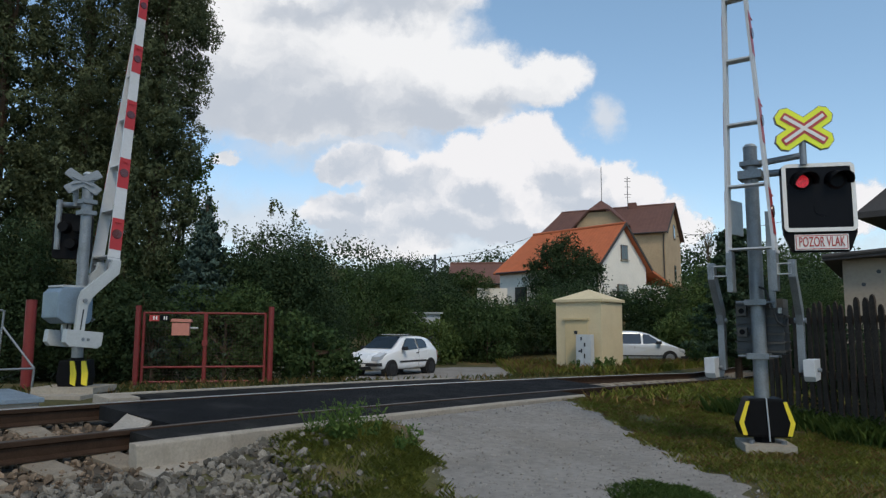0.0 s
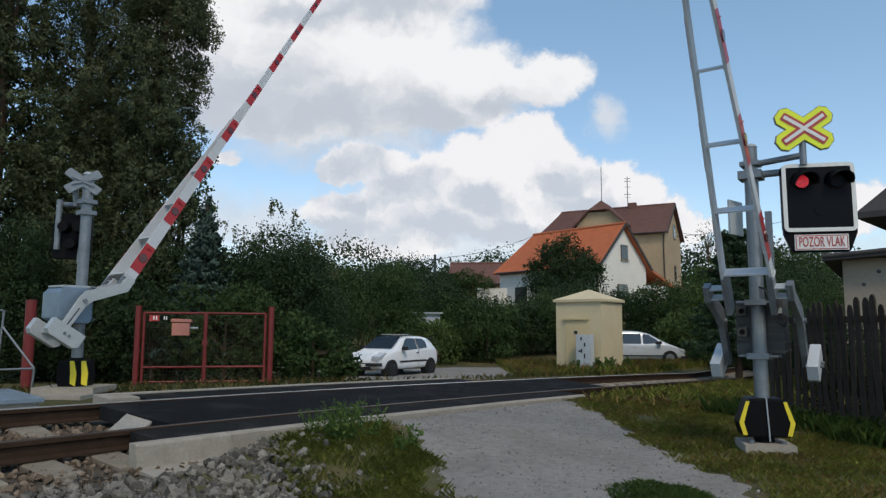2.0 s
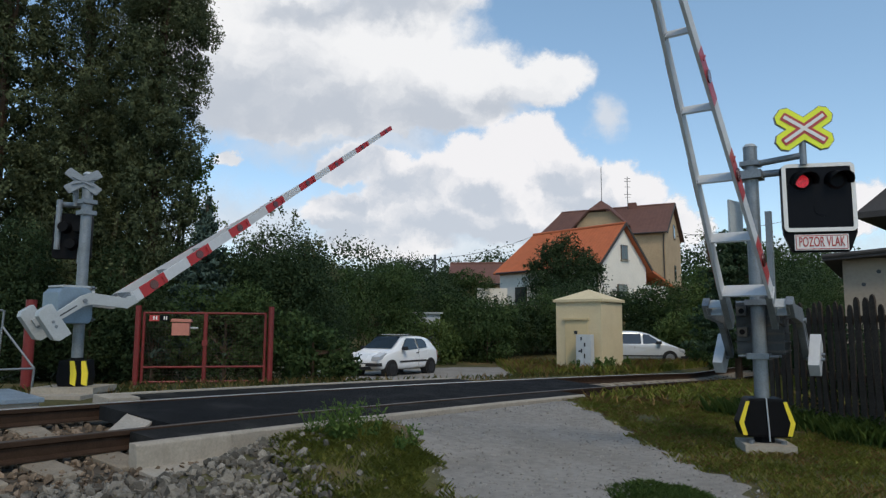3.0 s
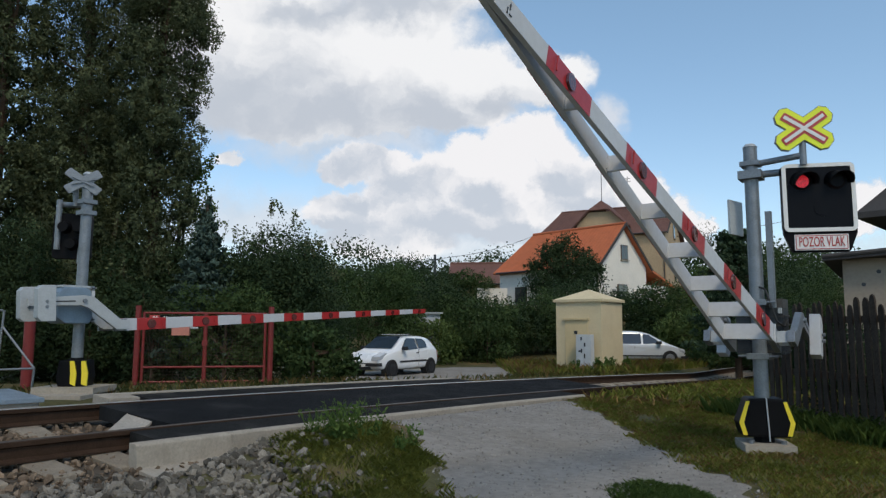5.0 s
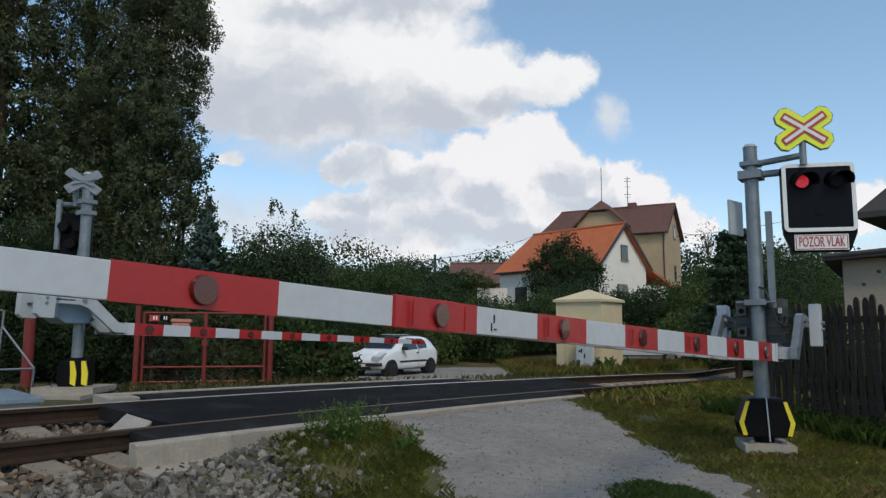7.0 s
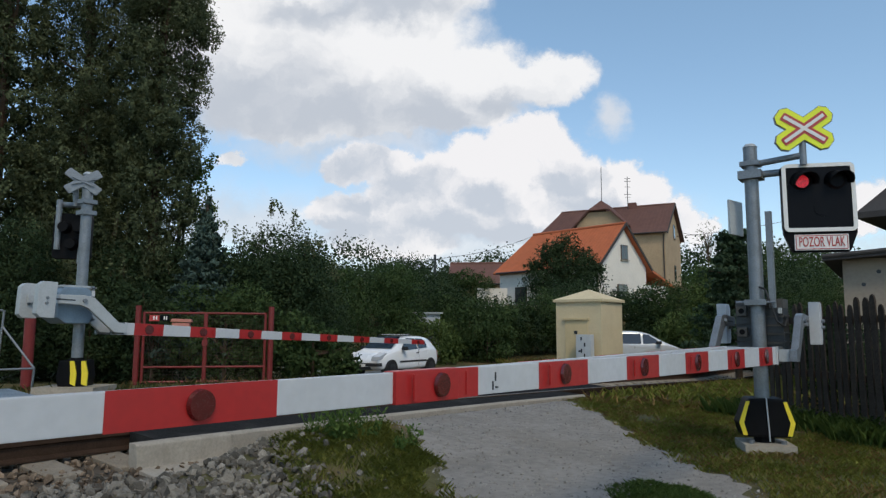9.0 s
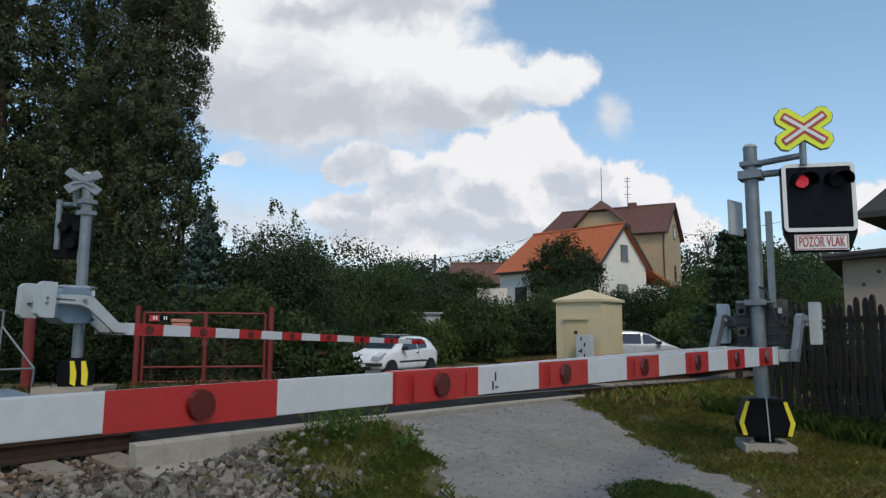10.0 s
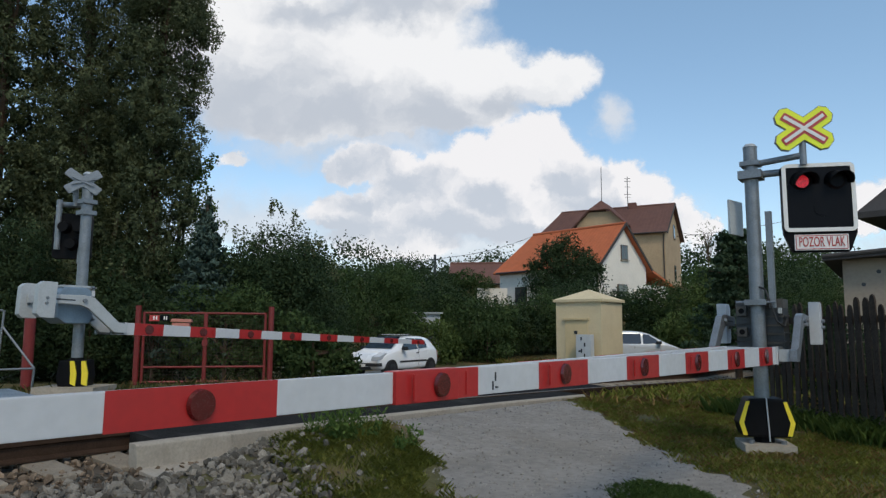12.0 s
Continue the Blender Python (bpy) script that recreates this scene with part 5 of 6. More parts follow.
def plant(name, base, lumps, n, size, mat, label, cat, trunk=None, group="", stretch=1.5, shell=0.4, up=0.0, second=None, limbs=5, form=0.55):
    """A plant with a trunk, limbs and a crown of many leaves; the lumps are given about its foot."""
    t = thing(name, Matrix.Translation(base), label, cat, group)
    bm = bmesh.new()
    r, h = trunk or (0.05, max(l[2] for l in lumps) * 0.8)
    cyl((0, 0, -0.15), (0, 0, h), r, r * 0.4, 8, bm)
    rr = random.Random(int(abs(base[0] * 100 + base[1] * 10)))
    for k in range(limbs):
        l = rr.choice(lumps)
        z = h * rr.uniform(0.25, 0.8)
        cyl((0, 0, z), (l[0] + l[3] * rr.uniform(-0.5, 0.5), l[1] + l[4] * rr.uniform(-0.5, 0.5), max(l[2] + l[5] * rr.uniform(-0.2, 0.6), z)), r * 0.45, r * 0.1, 6, bm)
    part("trunk", bm, M["bark"], t)
    def mass(label, forms, count, leaf, depth, stuff):
        c, o = lump_points(RNG, forms, count, depth)
        v, nr = leaves(RNG, c, leaf, stretch, up, o, form)
        return part(label, quads_mesh(label, v, stuff, 4, nr), None, t)
    mass("crown", lumps, int(n * DENSE), size * FINE, shell, mat)
    if second:
        n2, size2, mat2, lumps2 = second
        tagged(mass("tip_foliage", lumps2, n2, size2, 0.9, mat2), kind="stuff")
    return t


def shoots(t, tops, n, length, leaf, mat, seed):
    """Thin upright shoots with small leaves that stand out of a bush's top."""
    q = random.Random(seed)
    bm, pts = bmesh.new(), []
    for _ in range(n):
        l = q.choice(tops)
        a, f = q.uniform(0, 6.28), q.uniform(0, 0.75)
        foot = Vector((l[0] + l[3] * f * math.cos(a), l[1] + l[4] * f * math.sin(a), l[2] + l[5] * math.sqrt(1 - f * f) * 0.8))
        tip = foot + Vector((q.gauss(0, 0.16), q.gauss(0, 0.16), q.uniform(0.45, 1.0))) * length
        cyl(foot, tip, 0.006, 0.002, 4, bm)
        for i in range(18):
            u = 0.15 + 0.85 * i / 17
            pts.append(foot.lerp(tip, u) + Vector((q.gauss(0, 1), q.gauss(0, 1), q.gauss(0, 0.7))) * 0.045 * (1.15 - 0.6 * u))
    tagged(part("shoot_stems", bm, M["bark"], t), kind="stuff")
    tagged(part("shoot_leaves", quads_mesh("shoot_leaves", leaves(RNG, np.array(pts), leaf, 1.9, 0.5), mat), None, t), kind="stuff")


def blobby(rx, ry, h, k, seed, low=0.25):
    """A heap of lumps filling a rounded form of height h."""
    rr = random.Random(seed)
    out = [(0, 0, h * 0.45, rx * 0.8, ry * 0.8, h * 0.45)]
    for _ in range(k):
        a, t = rr.uniform(0, 6.28), rr.uniform(low, 0.92)
        q = math.sqrt(max(0.05, 1 - (t * 2 - 1) ** 2)) * 0.72
        s = rr.uniform(0.28, 0.48)
        out.append((math.cos(a) * rx * q, math.sin(a) * ry * q, h * t, rx * s, ry * s, h * s * 0.55))
    return out


# tall dark conifers
def conifer(x, y, h, r, seed, n, size, low=1.0, core=True):
    rr = random.Random(seed)
    l = []
    z = 0.5
    while z < h:
        k = (1 - 0.5 * (z / h) ** 4) * min(1, low + 0.063 * z) * (1 + 0.22 * noise.noise((z * 0.55, seed * 3.7, 0.0)))
        if core:
            l.append((0, 0, z, r * 0.6 * k, r * 0.6 * k, 0.55))
        for j in range(11):
            a = rr.uniform(0, 6.28)
            rad = r * k * rr.uniform(0.55, 1.0)
            w_ = r * k * rr.uniform(0.16, 0.36)
            l.append((math.cos(a) * rad, math.sin(a) * rad, z + rr.uniform(-0.4, 0.4), w_, w_, rr.uniform(0.25, 0.5)))
        z += 0.6
    return plant("conifer_tree", (x, y, gz(x, y) - 0.1), l, n, size, M["thuja"], "tall dense dark green cypress", "tree", (0.15, h * 0.9), "tall cypresses", 2.0, 0.4, 0.6, limbs=8, form=0.8)


conifer(-7.28, 17.2, 16.5, 1.16, 1, 100000, 0.055, 0.45)
conifer(-9.35, 17.5, 16.0, 1.16, 4, 76000, 0.055, 0.8)
conifer(-11.3, 17.2, 16.0, 1.25, 2, 34000, 0.078, 1.0, False)
conifer(-13.2, 18.0, 15.0, 1.4, 5, 34000, 0.085, 1.0, False)
conifer(-10.6, 20.0, 8.6, 2.2, 3, 34000, 0.10)
plant("birch_tree", (-7.95, 20.6, 0), [(0.6, -0.4, 5.9, 0.55, 0.5, 0.7), (0.9, -0.3, 4.7, 0.45, 0.4, 0.8), (0.3, 0, 5.0, 0.8, 0.6, 1.2), (0.85, 0, 3.9, 0.4, 0.4, 0.6)], 1500, 0.10, M["leaf_light"], "light-leaved tree at the edge of the cypresses", "tree", (0.09, 6.0), shell=0.9)
sp = [(0, 0, 4.3 - 0.30 * k, 0.07 + 0.085 * k, 0.07 + 0.085 * k, 0.19) for k in range(13)]
plant("spruce_tree", (-5.70, 16.5, -0.1), sp, 20000, 0.075, M["leaf_blue"], "blue-green spruce with a pointed crown", "tree", (0.08, 4.3), stretch=2.2, shell=0.6, up=-0.6)
# hedge mass beside the gate
BUSH = [(-8.4, 16.6, 1.4, 1.0, 3.0, 10, "leaf_dark"), (-10.2, 15.4, 1.5, 1.0, 3.6, 19, "leaf_dark"), (-7.0, 17.0, 1.6, 1.3, 2.9, 11, "leaf_dark"), (-5.6, 17.4, 1.7, 1.4, 2.85, 12, "leaf_dark"), (-4.6, 17.6, 2.0, 1.5, 3.6, 13, "leaf_dark"), (-4.05, 18.0, 1.3, 1.5, 3.4, 14, "leaf_dark"), (-3.55, 19.6, 0.9, 1.2, 2.7, 15, "leaf_dark"), (-7.6, 19.0, 1.8, 1.5, 3.3, 16, "leaf_mid"), (-4.8, 15.4, 1.1, 0.7, 2.1, 17, "leaf_mid"), (-6.6, 15.9, 1.0, 0.7, 2.2, 18, "leaf_dark")]
for x, y, rx, ry, h, sd_, mt_ in BUSH:
    l = blobby(rx, ry, h, 14, sd_)
    tips = [(q[0], q[1], q[2] + q[5] * 0.9, q[3] * 0.8, q[4] * 0.8, q[5] * 0.6) for q in l if q[2] > h * 0.6]
    bush = plant("bush", (x, y, gz(x, y) - 0.05), l, int(15000 * rx * h / 5), 0.062, M[mt_], "tall dense dark green bush", "bush", group="bushes by the gate")
    if h > 2.5:
        shoots(bush, tips, 14 if -6 < x < -3 else 6, 0.55, 0.05, M["twig_leaf"], sd_)
fb = plant("flowering_bush", (-2.84, 15.3, gz(-2.84, 15.3) - 0.05), blobby(0.95, 0.6, 1.42, 12, 31), 4200, 0.085, M["leaf_mid"], "leafy bush with a few white flowers", "bush", second=(34, 0.05, M["petal"], blobby(1.0, 0.62, 1.0, 5, 32)))
# background scrub
SCRUB = [(19.2, 42, 3.2, 5.4, "leaf_dark"), (23, 46, 3.6, 6.0, "leaf_mid"), (12.6, 30.5, 1.8, 3.0, "leaf_mid"), (16.2, 32.0, 2.2, 4.0, "leaf_dark"), (-3.5, 33, 2.6, 4.3, "leaf_mid"), (-1.0, 37, 2.4, 4.0, "leaf_dark"), (1.4, 36, 2.4, 3.4, "leaf_mid"), (3.4, 38, 2.6, 3.1, "leaf_dark"), (5.6, 39, 2.5, 3.4, "leaf_mid"), (7.6, 40, 2.6, 3.6, "leaf_dark"), (10.6, 40, 2.6, 3.5, "leaf_dark"), (13.2, 39, 2.8, 4.1, "leaf_mid"), (15.4, 37, 2.8, 4.7, "leaf_light"), (17.6, 35, 2.6, 4.6, "leaf_dark"), (-0.5, 33.0, 1.4, 2.2, "leaf_light"), (2.2, 34.4, 1.5, 2.2, "leaf_mid"), (12.5, 35.5, 1.6, 2.6, "leaf_light"), (-5.5, 45, 3.2, 4.4, "leaf_dark"), (-2.0, 50, 3.2, 3.9, "leaf_dark"), (1.5, 52, 2.8, 3.0, "leaf_mid"), (12, 24.5, 1.8, 2.5, "leaf_dark"), (14, 27, 2.0, 3.4, "leaf_mid"), (9.5, 18.5, 1.2, 2.1, "leaf_dark"), (12.2, 19.0, 1.3, 2.6, "leaf_dark"), (6.1, 10.6, 0.55, 1.3, "leaf_dark"), (6.3, 9.5, 0.6, 1.35, "leaf_dark"), (6.5, 8.3, 0.6, 1.3, "leaf_dark")]
for k, (x, y, r, h, mt_) in enumerate(SCRUB):
    plant("bush", (x, y, gz(x, y) - 0.1), blobby(r, r * 0.8, h, 14, 50 + k), int((4200 if y > 30 else 6600) * r * h / 4) + (3000 if y < 12 else 0), 0.115 if y > 30 else 0.055, M[mt_], "broad green scrub bush", "bush", group="scrub beyond the yard")
plant("tree", (7.9, 45.5, gz(7.9, 45.5)), [(0, 0, 4.6, 1.5, 1.4, 1.5), (-1.3, 0, 3.6, 1.3, 1.2, 1.0), (1.3, 0, 4.0, 1.4, 1.2, 1.2), (0.3, 0, 6.0, 0.9, 0.9, 0.7), (-0.7, 0, 5.4, 0.8, 0.8, 0.8), (1.5, 0, 5.2, 0.7, 0.7, 0.6), (-1.9, 0, 4.6, 0.6, 0.6, 0.5), (2.1, 0, 4.4, 0.6, 0.6, 0.5), (0.0, 0, 2.6, 2.2, 1.6, 1.0)], 13000, 0.13, M["leaf_dark"], "round-crowned dark green tree before the house", "tree", (0.2, 5.5), shell=0.8)
pl = []
rr = random.Random(9)
for k in range(10):
    z = 1.3 + 0.42 * k
    reach = 0.35 + 1.45 * (1 - (z - 1.0) / 4.6)
    for b in range(13):
        a, far_ = rr.uniform(0, 6.28), reach * rr.uniform(0.65, 1.1)
        for q in range(4):
            d = far_ * (q + 0.6) / 4
            pl.append((math.cos(a) * d, math.sin(a) * d, z + 0.10 * q + rr.uniform(-0.06, 0.06), 0.32, 0.32, 0.13))
plant("pine_tree", (10.15, 24.0, gz(10.15, 24.0)), pl, 34000, 0.075, M["pine"], "dark pine with layered open branches", "tree", (0.14, 5.2), stretch=2.6, shell=0.9, limbs=16)
plant("bare_tree", (25.5, 66, 5.5), [(0, 0, 4.6, 1.4, 1.2, 1.4)], 160, 0.15, M["twig_leaf"], "thin nearly bare tree beside the house", "tree", (0.05, 5.0), shell=1.0, limbs=40)
far_lumps = []
for k in range(46):
    a = -0.62 + 1.15 * k / 45
    d = rr.uniform(88, 130)
    far_lumps.append((math.sin(a) * d, math.cos(a) * d, 8.5 + rr.uniform(-1, 1.0), 5.5, 4, rr.uniform(2.0, 3.6)))
wood = solid("far_woods", quads_mesh("far_woods", leaves(RNG, lump_points(RNG, far_lumps, 90000, 0.4)[0], 0.26), M["leaf_dark"]), None, Matrix(), "distant dark woods on the skyline", "woods", kind="stuff")


# ---- grass, weeds and loose stones ----
def blades(name, spots, h, mat, label, lean=0.35, w=0.012):
    """Tapered blades rising from the given ground spots."""
    n = len(spots)
    p = np.array(spots)
    a = RNG.uniform(0, 6.28, n)
    hh = h * RNG.uniform(0.4, 1.25, n)
    d = np.stack([np.cos(a), np.sin(a), np.zeros(n)], 1)
    s = np.stack([-np.sin(a), np.cos(a), np.zeros(n)], 1) * w * RNG.uniform(0.6, 1.4, (n, 1))
    mid_ = p + d * (hh * lean * 0.35)[:, None] + np.stack([np.zeros(n), np.zeros(n), hh * 0.6], 1)
    tip = p + d * (hh * lean * RNG.uniform(0.5, 1.6, n))[:, None] + np.stack([np.zeros(n), np.zeros(n), hh], 1)
    v = np.stack([p - s, p + s, mid_ + s * 0.7, tip, mid_ - s * 0.7], 1)
    return solid(name, quads_mesh(name, v, mat, 5), None, Matrix(), label, "grass", kind="stuff")


def inside(x, y, left, right):
    """Whether a spot lies on the drive."""
    def ex(pts):
        ys, xs = zip(*sorted((q[1], q[0]) for q in pts))
        return float(np.interp(y, ys, xs))
    return ex(left) < x < ex(right)


def spots(n, x0, x1, y0, y1, test, seed, clump=0.45, tone=7.0):
    rr, out = random.Random(seed), []
    for _ in range(n):
        x, y = rr.uniform(x0, x1), rr.uniform(y0, y1)
        if noise.noise((x * 1.9, y * 1.9, tone)) + rr.uniform(-0.5, 0.5) < -clump + 0.2 or not test(x, y):
            continue
        out.append((x, y, gz(x, y) - 0.01))
    return out


def stone_edge(y):
    """Where the ballast shoulder gives way to turf."""
    return -1.75 + (7.3 - y) * 0.36 + 0.2 * noise.noise((y * 2.3, 0.4, 5.0))


def verge(x, y):
    s, off, _ = track_coords(x, y)
    if off < (1.55 if CROSS0 < s < CROSS1 - 1.2 else 2.1):
        return False
    if x < 0.1 and x < stone_edge(y) - 0.1:
        return False
    j = 0.22 * noise.noise((x * 1.6, y * 1.6, 2)) + 0.22 * noise.noise((x * 5, y * 5, 2))
    return not inside(x + j + (0.16 if x > 1 else 0.0), y, DRIVE_L, DRIVE_R)


blades("verge_grass", spots(120000, 2.0, 7.0, 4.2, 12.5, verge, 1, 0.42), 0.055, M["grass"], "short green grass on the verge", 0.7, 0.0024)
blades("dry_grass", spots(42000, 2.0, 7.0, 5.0, 13.0, verge, 2, 0.12, 31.0), 0.06, M["dry_grass"], "dry brown grass on the verge", 0.8, 0.0024)
blades("verge_grass", spots(30000, 2.5, 14, 12.5, 26, lambda x, y: track_coords(x, y)[1] > 1.75, 12), 0.16, M["grass"], "grass beside the track", 0.7, 0.011)
blades("dry_grass", spots(9000, 2.5, 14, 11.5, 26, lambda x, y: track_coords(x, y)[1] > 1.75, 13, 0.1), 0.17, M["dry_grass"], "dry grass beside the track", 0.7, 0.009)
blades("verge_grass", spots(80000, -2.4, 0.3, 4.0, 9.4, verge, 3, 0.36), 0.060, M["grass"], "rough grass between the ballast and the drive", 0.7, 0.0018)
blades("verge_grass", spots(20000, 1.25, 2.15, 5.0, 6.25, lambda x, y: ((x - 1.7) / 0.42) ** 2 + ((y - 5.6) / 0.5) ** 2 < 1 + 0.4 * noise.noise((x * 5, y * 5, 1)), 4), 0.045, M["weed"], "small green island of turf on the drive", 0.8, 0.003)


def fence_foot(x, y):
    f = F0.x + (F1.x - F0.x) * (y - F0.y) / (F1.y - F0.y)
    return f - 0.75 + 0.3 * noise.noise((x * 2, y * 2, 8)) < x < f - 0.05


blades("tall_grass", spots(9000, 4.2, 6.0, 6.0, 11.5, fence_foot, 41, 0.6), 0.24, M["weed"], "tall dark grass along the foot of the fence", 0.5, 0.005)


def far_verge(x, y):
    s, off, _ = track_coords(x, y)
    return -4.2 < off < -1.55 and (s < 12.5 or s > 17 or off > -2.2)


# the darker turf tone stands for the shade on this side
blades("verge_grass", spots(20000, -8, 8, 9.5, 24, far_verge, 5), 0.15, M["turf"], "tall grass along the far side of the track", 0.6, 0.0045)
blades("dry_grass", spots(7000, -8, 8, 9.5, 24, far_verge, 6), 0.17, M["dry_grass"], "dry stalks along the far side of the track", 0.4, 0.004)
blades("verge_grass", spots(24000, 2.5, 15, 21.5, 33, lambda x, y: track_coords(x, y)[1] < -2.2, 8), 0.30, M["grass"], "tall grass round the cabin", 0.4, 0.010)
blades("dry_grass", spots(6000, 2.5, 15, 21.5, 33, lambda x, y: track_coords(x, y)[1] < -2.2, 9), 0.38, M["dry_grass"], "dry stalks round the cabin", 0.4, 0.007)


def weed(x, y, n, h, spread, leaf, seed, label="leafy green weed at the edge of the drive"):
    t = thing("weed", Matrix.Translation((x, y, gz(x, y) - 0.02)), label, "weed", "weeds by the track")
    rr = random.Random(seed)
    bm, pts = bmesh.new(), []
    for k in range(n):
        a, q = rr.uniform(0, 6.28), rr.uniform(0.2, 1)
        tip = Vector((math.cos(a) * spread * q, math.sin(a) * spread * q, h * rr.uniform(0.55, 1.05)))
        foot = Vector((tip.x * 0.35, tip.y * 0.35, 0))
        cyl(foot, tip, 0.004, 0.0015, 5, bm)
        m_ = int(16 * h / 0.35)
        for i in range(m_):
            u = 0.15 + 0.85 * i / m_
            pts.append(foot.lerp(tip, u) + Vector((rr.gauss(0, 1), rr.gauss(0, 1), rr.gauss(0, 0.6))) * 0.018)
    part("stems", bm, M["weed"], t)
    part("foliage", quads_mesh("foliage", leaves(RNG, np.array(pts), leaf, 2.4, 0.9), M["weed"]), None, t)


weed(-0.98, 6.95, 34, 0.42, 0.26, 0.022, 1)
weed(-1.25, 7.05, 14, 0.28, 0.18, 0.020, 2)
weed(-0.74, 7.2, 8, 0.40, 0.20, 0.020, 3, "thin branching weed at the edge of the drive")
weed(-0.42, 6.75, 7, 0.24, 0.10, 0.026, 4)
weed(-0.30, 6.95, 6, 0.28, 0.08, 0.026, 5)
weed(-2.05, 7.35, 10, 0.32, 0.14, 0.020, 6)
weed(-1.75, 7.2, 6, 0.22, 0.12, 0.018, 7)
for k, (x, y) in enumerate(((4.6, 24.7), (6.0, 25.3), (6.9, 26.0), (5.6, 25.0))):
    weed(x, y, 12, 0.62, 0.25, 0.06, 20 + k, "tall weed near the cabin")

# loose ballast stones
rr = random.Random(21)


def stone_mesh(seed):
    q = random.Random(seed)
    bm = bmesh.new()
    ax = (q.uniform(0.9, 1.3), q.uniform(0.65, 0.95), q.uniform(0.4, 0.65))
    for _ in range(13):
        d = Vector((q.gauss(0, 1), q.gauss(0, 1), q.gauss(0, 1))).normalized()
        bm.verts.new((d.x * ax[0], d.y * ax[1], d.z * ax[2]))
    bmesh.ops.convex_hull(bm, input=bm.verts[:])
    bmesh.ops.delete(bm, geom=[v for v in bm.verts if not v.link_faces], context="VERTS")
    bmesh.ops.triangulate(bm, faces=bm.faces[:])
    bmesh.ops.recalc_face_normals(bm, faces=bm.faces[:])
    return bm


STONES = [mesh_of("stone", stone_mesh(k), M["stone"]) for k in range(8)]
STV = [np.array([v.co for v in m_.vertices]) for m_ in STONES]
STF = [np.array([list(p.vertices) for p in m_.polygons]) for m_ in STONES]


def stone_heap(name, places, mat, label):
    vs, fs, base = [], [], 0
    for p, r in places:
        k = rr.randrange(8)
        rot = np.array(Euler((rr.uniform(0, 6.28), rr.uniform(0, 6.28), rr.uniform(0, 6.28))).to_matrix())
        vs.append(STV[k] @ rot.T * r + np.array(p))
        fs.append(STF[k] + base)
        base += len(STV[k])
    me = bpy.data.meshes.new(name)
    me.from_pydata(np.concatenate(vs).tolist(), [], np.concatenate(fs).tolist())
    me.materials.append(mat)
    return solid(name, me, None, Matrix(), label, "stones", kind="stuff")


inner, outer, singles = [], [], []
for _ in range(9000):
    s, o = rr.uniform(-12, CROSS0 - 0.1), rr.uniform(-1.6, 1.55)
    p = on_track(s, o, -0.215 + rr.uniform(-0.02, 0.012))
    inner.append((tuple(p), rr.choice((0.025, 0.03, 0.04, 0.05))))
for _ in range(2600):
    s, o = CROSS1 + rr.uniform(-0.3, 22), rr.uniform(-1.7, 1.8)
    inner.append((tuple(on_track(s, o, -0.215 + rr.uniform(-0.02, 0.012))), rr.uniform(0.03, 0.055)))
for _ in range(11000):
    s, o = rr.uniform(0.5, CROSS0 + 1.5), rr.uniform(1.42, 4.2)
    if s > CROSS0 - 1.0 and o < 1.6:
        continue
    p = on_track(s, o)
    if p.x > stone_edge(p.y) + rr.uniform(-0.25, 0.2) + 0.9 * rr.random() ** 9:
        continue
    z = max(gz(p.x, p.y), -9)
    bed_z = p.z - (0.24 if o < 1.6 else 0.24 + 0.32 * (o - 1.6) / 0.7)
    outer.append(((p.x, p.y, max(z, bed_z) + rr.uniform(-0.015, 0.012)), rr.choice((0.022, 0.028, 0.035, 0.042, 0.052, 0.07)) * rr.uniform(0.85, 1.1)))
for _ in range(6000):
    s, o = rr.uniform(-12, 0.6), rr.uniform(1.42, 2.7)
    p = on_track(s, o)
    bed_z = p.z - (0.24 if o < 1.6 else 0.24 + 0.32 * (o - 1.6) / 0.7)
    outer.append(((p.x, p.y, max(gz(p.x, p.y), bed_z) + rr.uniform(-0.015, 0.012)), rr.uniform(0.025, 0.06)))
near_ones = sorted(outer, key=lambda q: (q[0][0] + 2.2) ** 2 + (q[0][1] - 5.6) ** 2)
stone_heap("rust_stained_stones", inner, M["stone_brown"], "rust-stained crushed stones between the rails")
stone_heap("ballast_stones", near_ones[280:], M["stone_mass"], "grey crushed stones of the ballast shoulder")
for p, r in near_ones[:280]:
    ob = new("stone", rr.choice(STONES))
    ob.parent = ballast_bed
    ob.matrix_basis = Matrix.LocRotScale(p, Euler((rr.uniform(0, 6), rr.uniform(0, 6), rr.uniform(0, 6))), (r * 1.1, r * 1.1, r * 1.1))
peb = []
for _ in range(9000):
    x, y = rr.uniform(-1.2, 2.8), 4.2 + 8.5 * rr.random() ** 1.4
    if inside(x, y, DRIVE_L, DRIVE_R) and track_coords(x, y)[1] > 1.5:
        peb.append(((x, y, gz(x, y) + 0.012), rr.choice((0.005, 0.006, 0.007, 0.008, 0.01, 0.013, 0.018))))
stone_heap("drive_pebbles", peb, M["pebble"], "small loose pebbles on the gravel drive")


